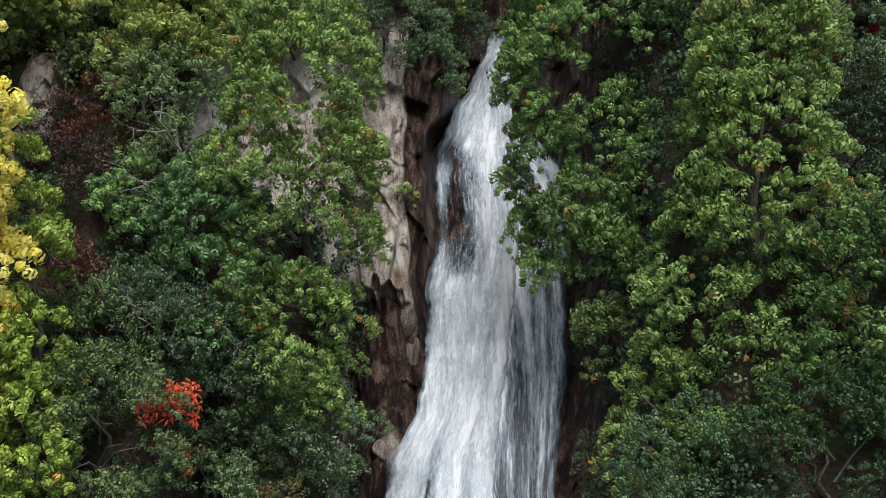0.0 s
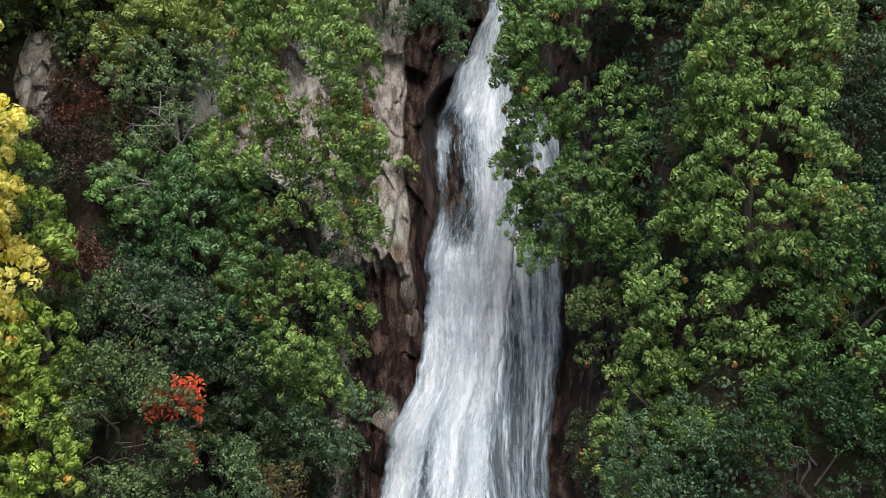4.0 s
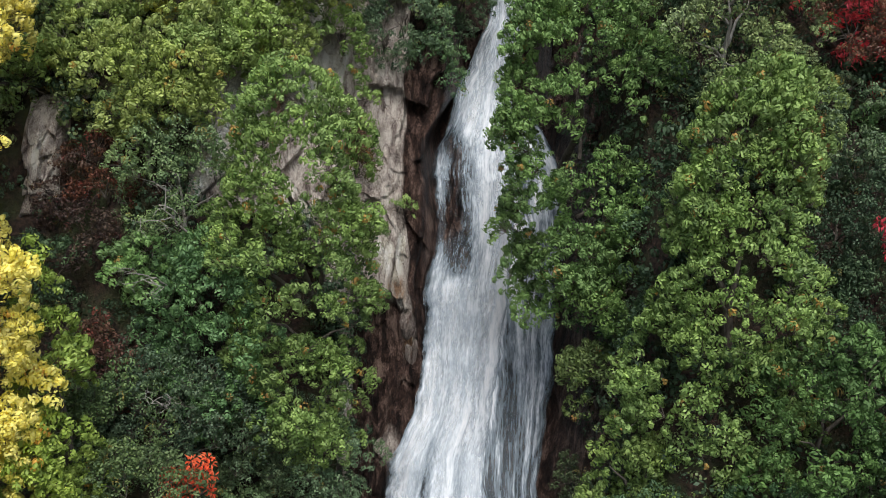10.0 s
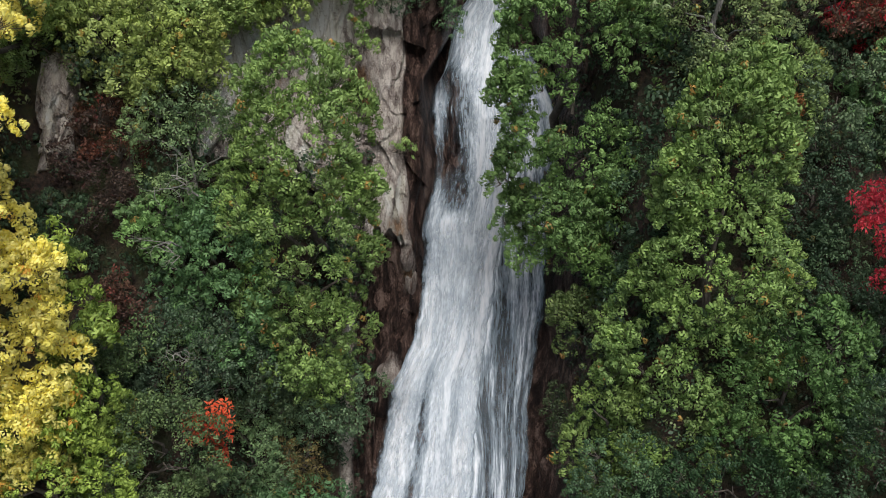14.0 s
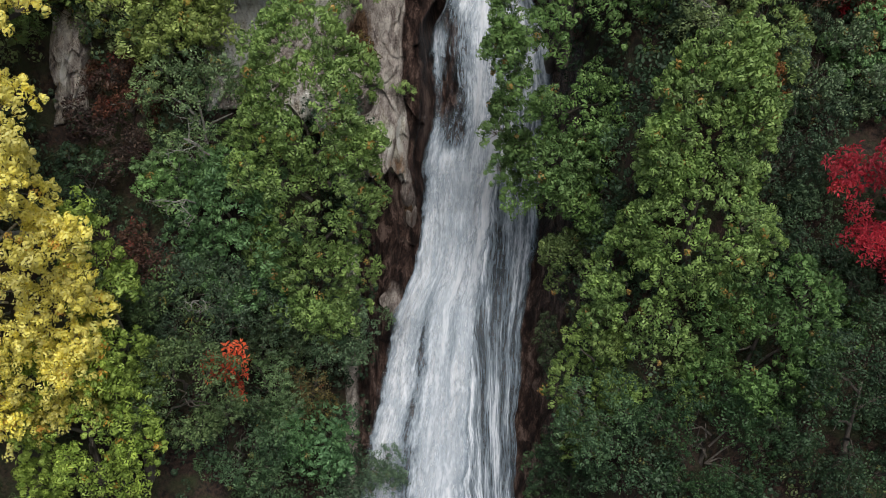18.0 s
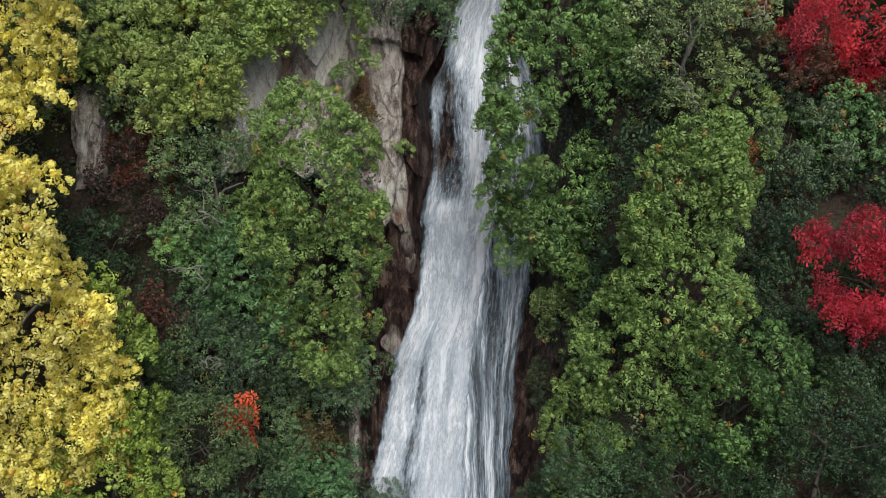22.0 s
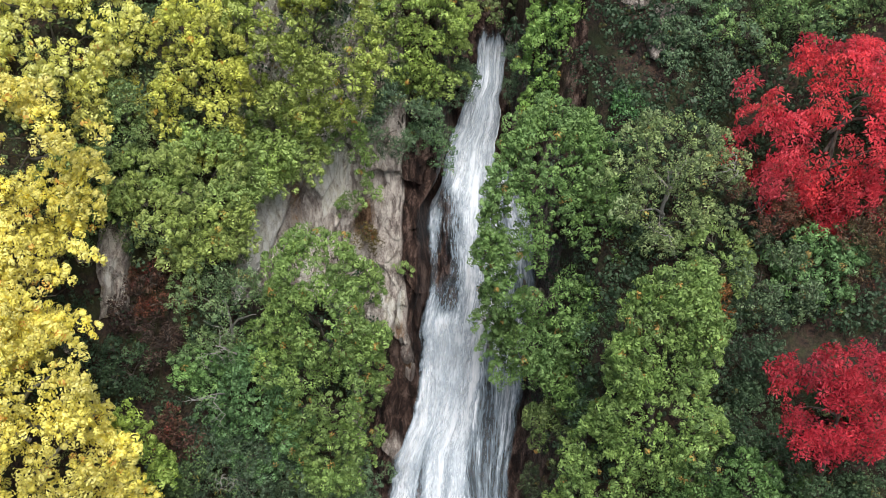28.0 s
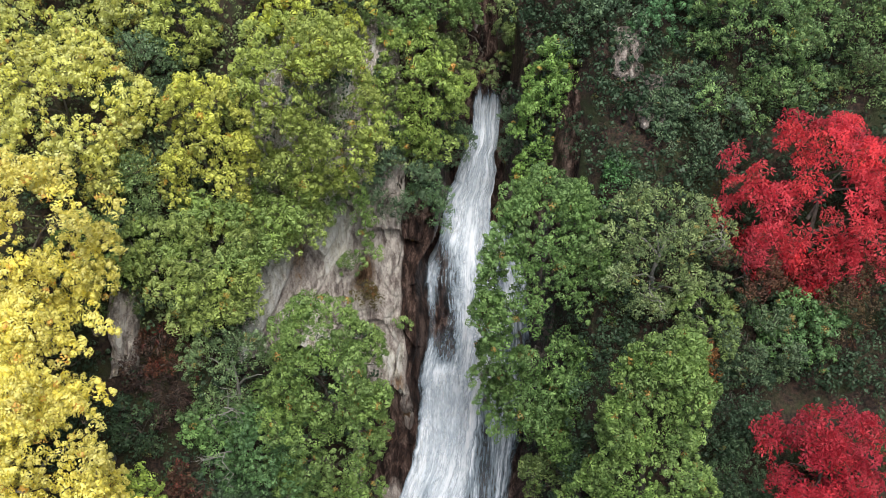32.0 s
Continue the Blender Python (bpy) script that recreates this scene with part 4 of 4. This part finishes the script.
# ---- undergrowth over the rest of the slope ----
def bare(x, z):
    """Where rock, water or open soil keeps the undergrowth away: 1 is bare."""
    rock = (x > -8.6) & (x < 3.4) & (z > -0.6) & (z < 6.2)
    strip = (x > -3.4) & (x < 5.0) & (z > -18) & (z < 7)
    stream = (x > 1.2) & (x < 3.6) & (z >= 6)
    patch = ((x + 14.1) / 0.9) ** 2 + ((z - 2.6) / 2.0) ** 2 < 1
    scar = (x > -13.4) & (x < -10.2) & (z > -1.5) & (z < 3.6)
    return rock | strip | stream | patch | scar


def undergrowth(name, label, mat, seed, count, where):
    r = np.random.RandomState(seed)
    shapes = []
    for k in range(3):
        me = bough_mesh("spray", seed + k, mat, 5, 16, 0.15, 0.050, 0.60, 0.3, 0.3, 0.2, False)
        v = np.empty(len(me.vertices) * 3)
        me.vertices.foreach_get("co", v)
        f = np.empty(len(me.polygons) * 3, int)
        me.polygons.foreach_get("vertices", f)
        tuft = np.empty(len(me.vertices), np.float32)
        me.attributes["tuft"].data.foreach_get("value", tuft)
        shapes.append((v.reshape(-1, 3), f, tuft))
        bpy.data.meshes.remove(me)
    verts, tris, tufts, k0 = [], [], [], 0
    while count > 0:
        x, z = r.uniform(-22, 22), r.uniform(-21, 21)
        if bare(x, z) or r.uniform() > where(x, z):
            continue
        count -= 1
        p = np.array((x, land(x, z) - r.uniform(0.1, 0.9), z))
        q = np.array(Vector((r.normal(0, 0.3), -0.7, 1.0)).to_track_quat("Z", "Y").to_matrix() @ Matrix.Rotation(r.uniform(0, 6.28), 3, "Z"))
        v, f, tuft = shapes[r.randint(3)]
        tufts.append((tuft + r.uniform(0, 1)) % 1)
        verts.append(v @ q.T * r.uniform(0.7, 1.4) + p)
        tris.append(f + k0)
        k0 += len(v)
    verts, tris = np.concatenate(verts), np.concatenate(tris)
    me = bpy.data.meshes.new(name)
    me.vertices.add(len(verts))
    me.vertices.foreach_set("co", verts.ravel())
    me.loops.add(len(tris))
    me.loops.foreach_set("vertex_index", tris)
    me.polygons.add(len(tris) // 3)
    me.polygons.foreach_set("loop_start", np.arange(0, len(tris), 3))
    me.materials.append(mat)
    me.update(calc_edges=True)
    me.attributes.new("tuft", "FLOAT", "POINT").data.foreach_set("value", np.concatenate(tufts).astype(np.float32))
    return tagged(new(name, me), label, "undergrowth", kind="stuff")


# object colour near 0.4 paints shade under the trees into the undergrowth
undergrowth("undergrowth", "shaded green leafy undergrowth on the steep slope", DEEP, 700, 2300, lambda x, z: 0.25 if (x > 8 and z < 2) or (x < -5 and z < -2) else 1.0 if x > 3 or z < 3 else 0.35).color = (0.4, 0.44, 0.44, 1)
undergrowth("olive_undergrowth", "olive leafy undergrowth on the upper slope", OLIVE, 720, 600, lambda x, z: 1.0 if x < 2 and z > 3 else 0.04).color = (0.55, 0.62, 1, 1)


# ---- leafless pale branches ----
def bare_branch(label, x, y, z, spread, seed, lean=0.0):
    """A leafless forked branch that grows out of the slope."""
    r = np.random.RandomState(seed)
    thing = tagged(new("bare_branch"), label, "branch", group="bare branches")
    thing.location = (x, y, z)
    root = np.array((lean, 0.5, -0.9))

    def limb(a, d, length, thick, level):
        pts, p = [a], a
        for k in range(4):
            d = d + r.normal(0, 0.22, 3)
            d /= np.linalg.norm(d)
            p = p + d * length / 4
            pts.append(p)
            if level < 3 and k > 0:
                side = d * 0.6 + r.normal(0, 0.75, 3) * (1.5, 0.5, 0.6)
                side /= np.linalg.norm(side)
                limb(p, side, length * r.uniform(0.5, 0.72), thick * 0.55, level + 1)
        v, f = tube(pts, [thick * (1 - 0.2 * k) for k in range(5)], 5)
        part("stem" if level == 0 else "twig", mesh_of("twig", v, f, PALE_BARK, True), thing)

    way = np.array((0.0, -0.25, 0.1)) - root
    limb(root, way / np.linalg.norm(way), 0.7 + 0.5 * spread, 0.045, 0)
    return thing


bare_branch("leafless pale grey branch spreading from the bank", -8.9, -10.3, 2.0, 1.6, 61, 0.6)
bare_branch("leafless pale branch arching over the bushes", -9.4, -11.0, 0.4, 1.4, 62, 0.5)
bare_branch("bare pale branches above the conical tree", 9.6, -8.4, 6.4, 0.8, 63)
bare_branch("bare grey twigs beside the grey-green tree", 11.2, -7.6, 9.4, 0.7, 64)
bare_branch("fallen leafless branch across the stream head", 3.2, 7.2, 7.3, 0.8, 65, 1.2)
bare_branch("thin leafless twigs over the dark hollow", -9.6, -12.2, -3.2, 0.8, 67, 0.5)


# ---- bare rock among the trees ----
def boulder(label, x, y, z, size, seed, squash=(1, 1, 1), damp=0.5):
    """A rough block of rock with split faces."""
    r = np.random.RandomState(seed)
    bm = bmesh.new()
    bmesh.ops.create_icosphere(bm, subdivisions=3, radius=1)
    cuts = [(Vector(r.normal(0, 1, 3)).normalized(), r.uniform(0.55, 0.85)) for _ in range(9)]
    for v in bm.verts:
        for n, d in cuts:
            over = v.co.dot(n) - d
            if over > 0:
                v.co -= n * over * 0.92
        v.co += v.co.normalized() * 0.09 * noise.fractal(v.co * 2.6 + Vector((seed, 0, 0)), 0.8, 2.0, 5)
        v.co = Vector((v.co.x * squash[0], v.co.y * squash[1], v.co.z * squash[2])) * size
    me = bpy.data.meshes.new("boulder")
    bm.to_mesh(me)
    bm.free()
    me.materials.append(ROCK)
    me.attributes.new("wet", "FLOAT", "POINT").data.foreach_set("value", np.full(len(me.vertices), damp, np.float32))
    ob = tagged(new("boulder", me), label, "rock", group="boulders at the fall")
    ob.location = (x, y, z)
    return ob


boulder("tan boulder jutting into the spray", -2.35, -4.9, -9.6, 0.55, 1, (1, 1, 1), 0.4)
boulder("dark wet boulder under the tan one", -2.7, -5.5, -10.7, 0.7, 2, (0.8, 1, 1.3), 0.9)
boulder("pale wedge of rock at the water's edge", -1.45, -2.7, -6.5, 0.5, 3, (0.7, 0.9, 1.8))
boulder("rust-stained rock at the water's edge", -1.55, -2.6, -5.1, 0.55, 4, (0.7, 0.9, 1.5))
boulder("angular block on the rock shelf", -3.3, -2.2, -0.8, 0.5, 7, (1, 0.8, 1.2))
boulder("mossy stone at the stream head", 4.0, 7.4, 7.3, 0.6, 8)


def outcrop(label, x0, x1, z0, z1, seed):
    u, w = np.linspace(0.0, 1, 50), np.linspace(0, 1, 90)
    U, W = np.meshgrid(u, w, indexing="ij")
    Xo = x0 + (x1 - x0) * U + 0.25 * waves(W * 3, U, seed, 4, 0.3, 1.2)
    Zo = z0 + (z1 - z0) * W
    rim = np.minimum(np.minimum(U, 1 - U), np.minimum(W, 1 - W))
    table = facet_table(seed, 60, x0 - 0.5, x1 + 0.5, z0, z1)
    warp = 0.15 * waves(Xo, Zo, seed, 5, 0.2, 0.9)
    Yo = land(Xo, Zo) - 0.5 * smooth(0.0, 0.3, rim) + broken(Xo + warp, Zo - warp, table, 0.9, 2.0) + 0.15 * waves(Xo, Zo, seed, 8, 0.3, 2.5) + 0.9 * smooth(0.12, 0.0, rim)
    me = mesh_of("rock_outcrop", np.stack([Xo, Yo, Zo], -1).reshape(-1, 3), grid_faces(len(u), len(w)), ROCK)
    me.attributes.new("pale", "FLOAT", "POINT").data.foreach_set("value", (0.5 * smooth(0.1, 0.45, rim) if x0 < 0 else rim * 0 - 0.7).ravel().astype(np.float32))
    me.attributes.new("wet", "FLOAT", "POINT").data.foreach_set("value", np.full(len(me.vertices), 0.0 if x0 < 0 else 0.45, np.float32))
    return tagged(new("rock_outcrop", me), label, "rock", group="rock outcrops")


outcrop("pale grey rock slab bare of growth on the bank", -14.75, -13.35, 0.4, 5.0, 41)
outcrop("dark grey rock outcrop under the evergreen crowns", 8.8, 10.3, 10.6, 12.6, 43)
outcrop("small grey rock outcrop near the stream head", 7.6, 9.2, 12.2, 14.4, 45)
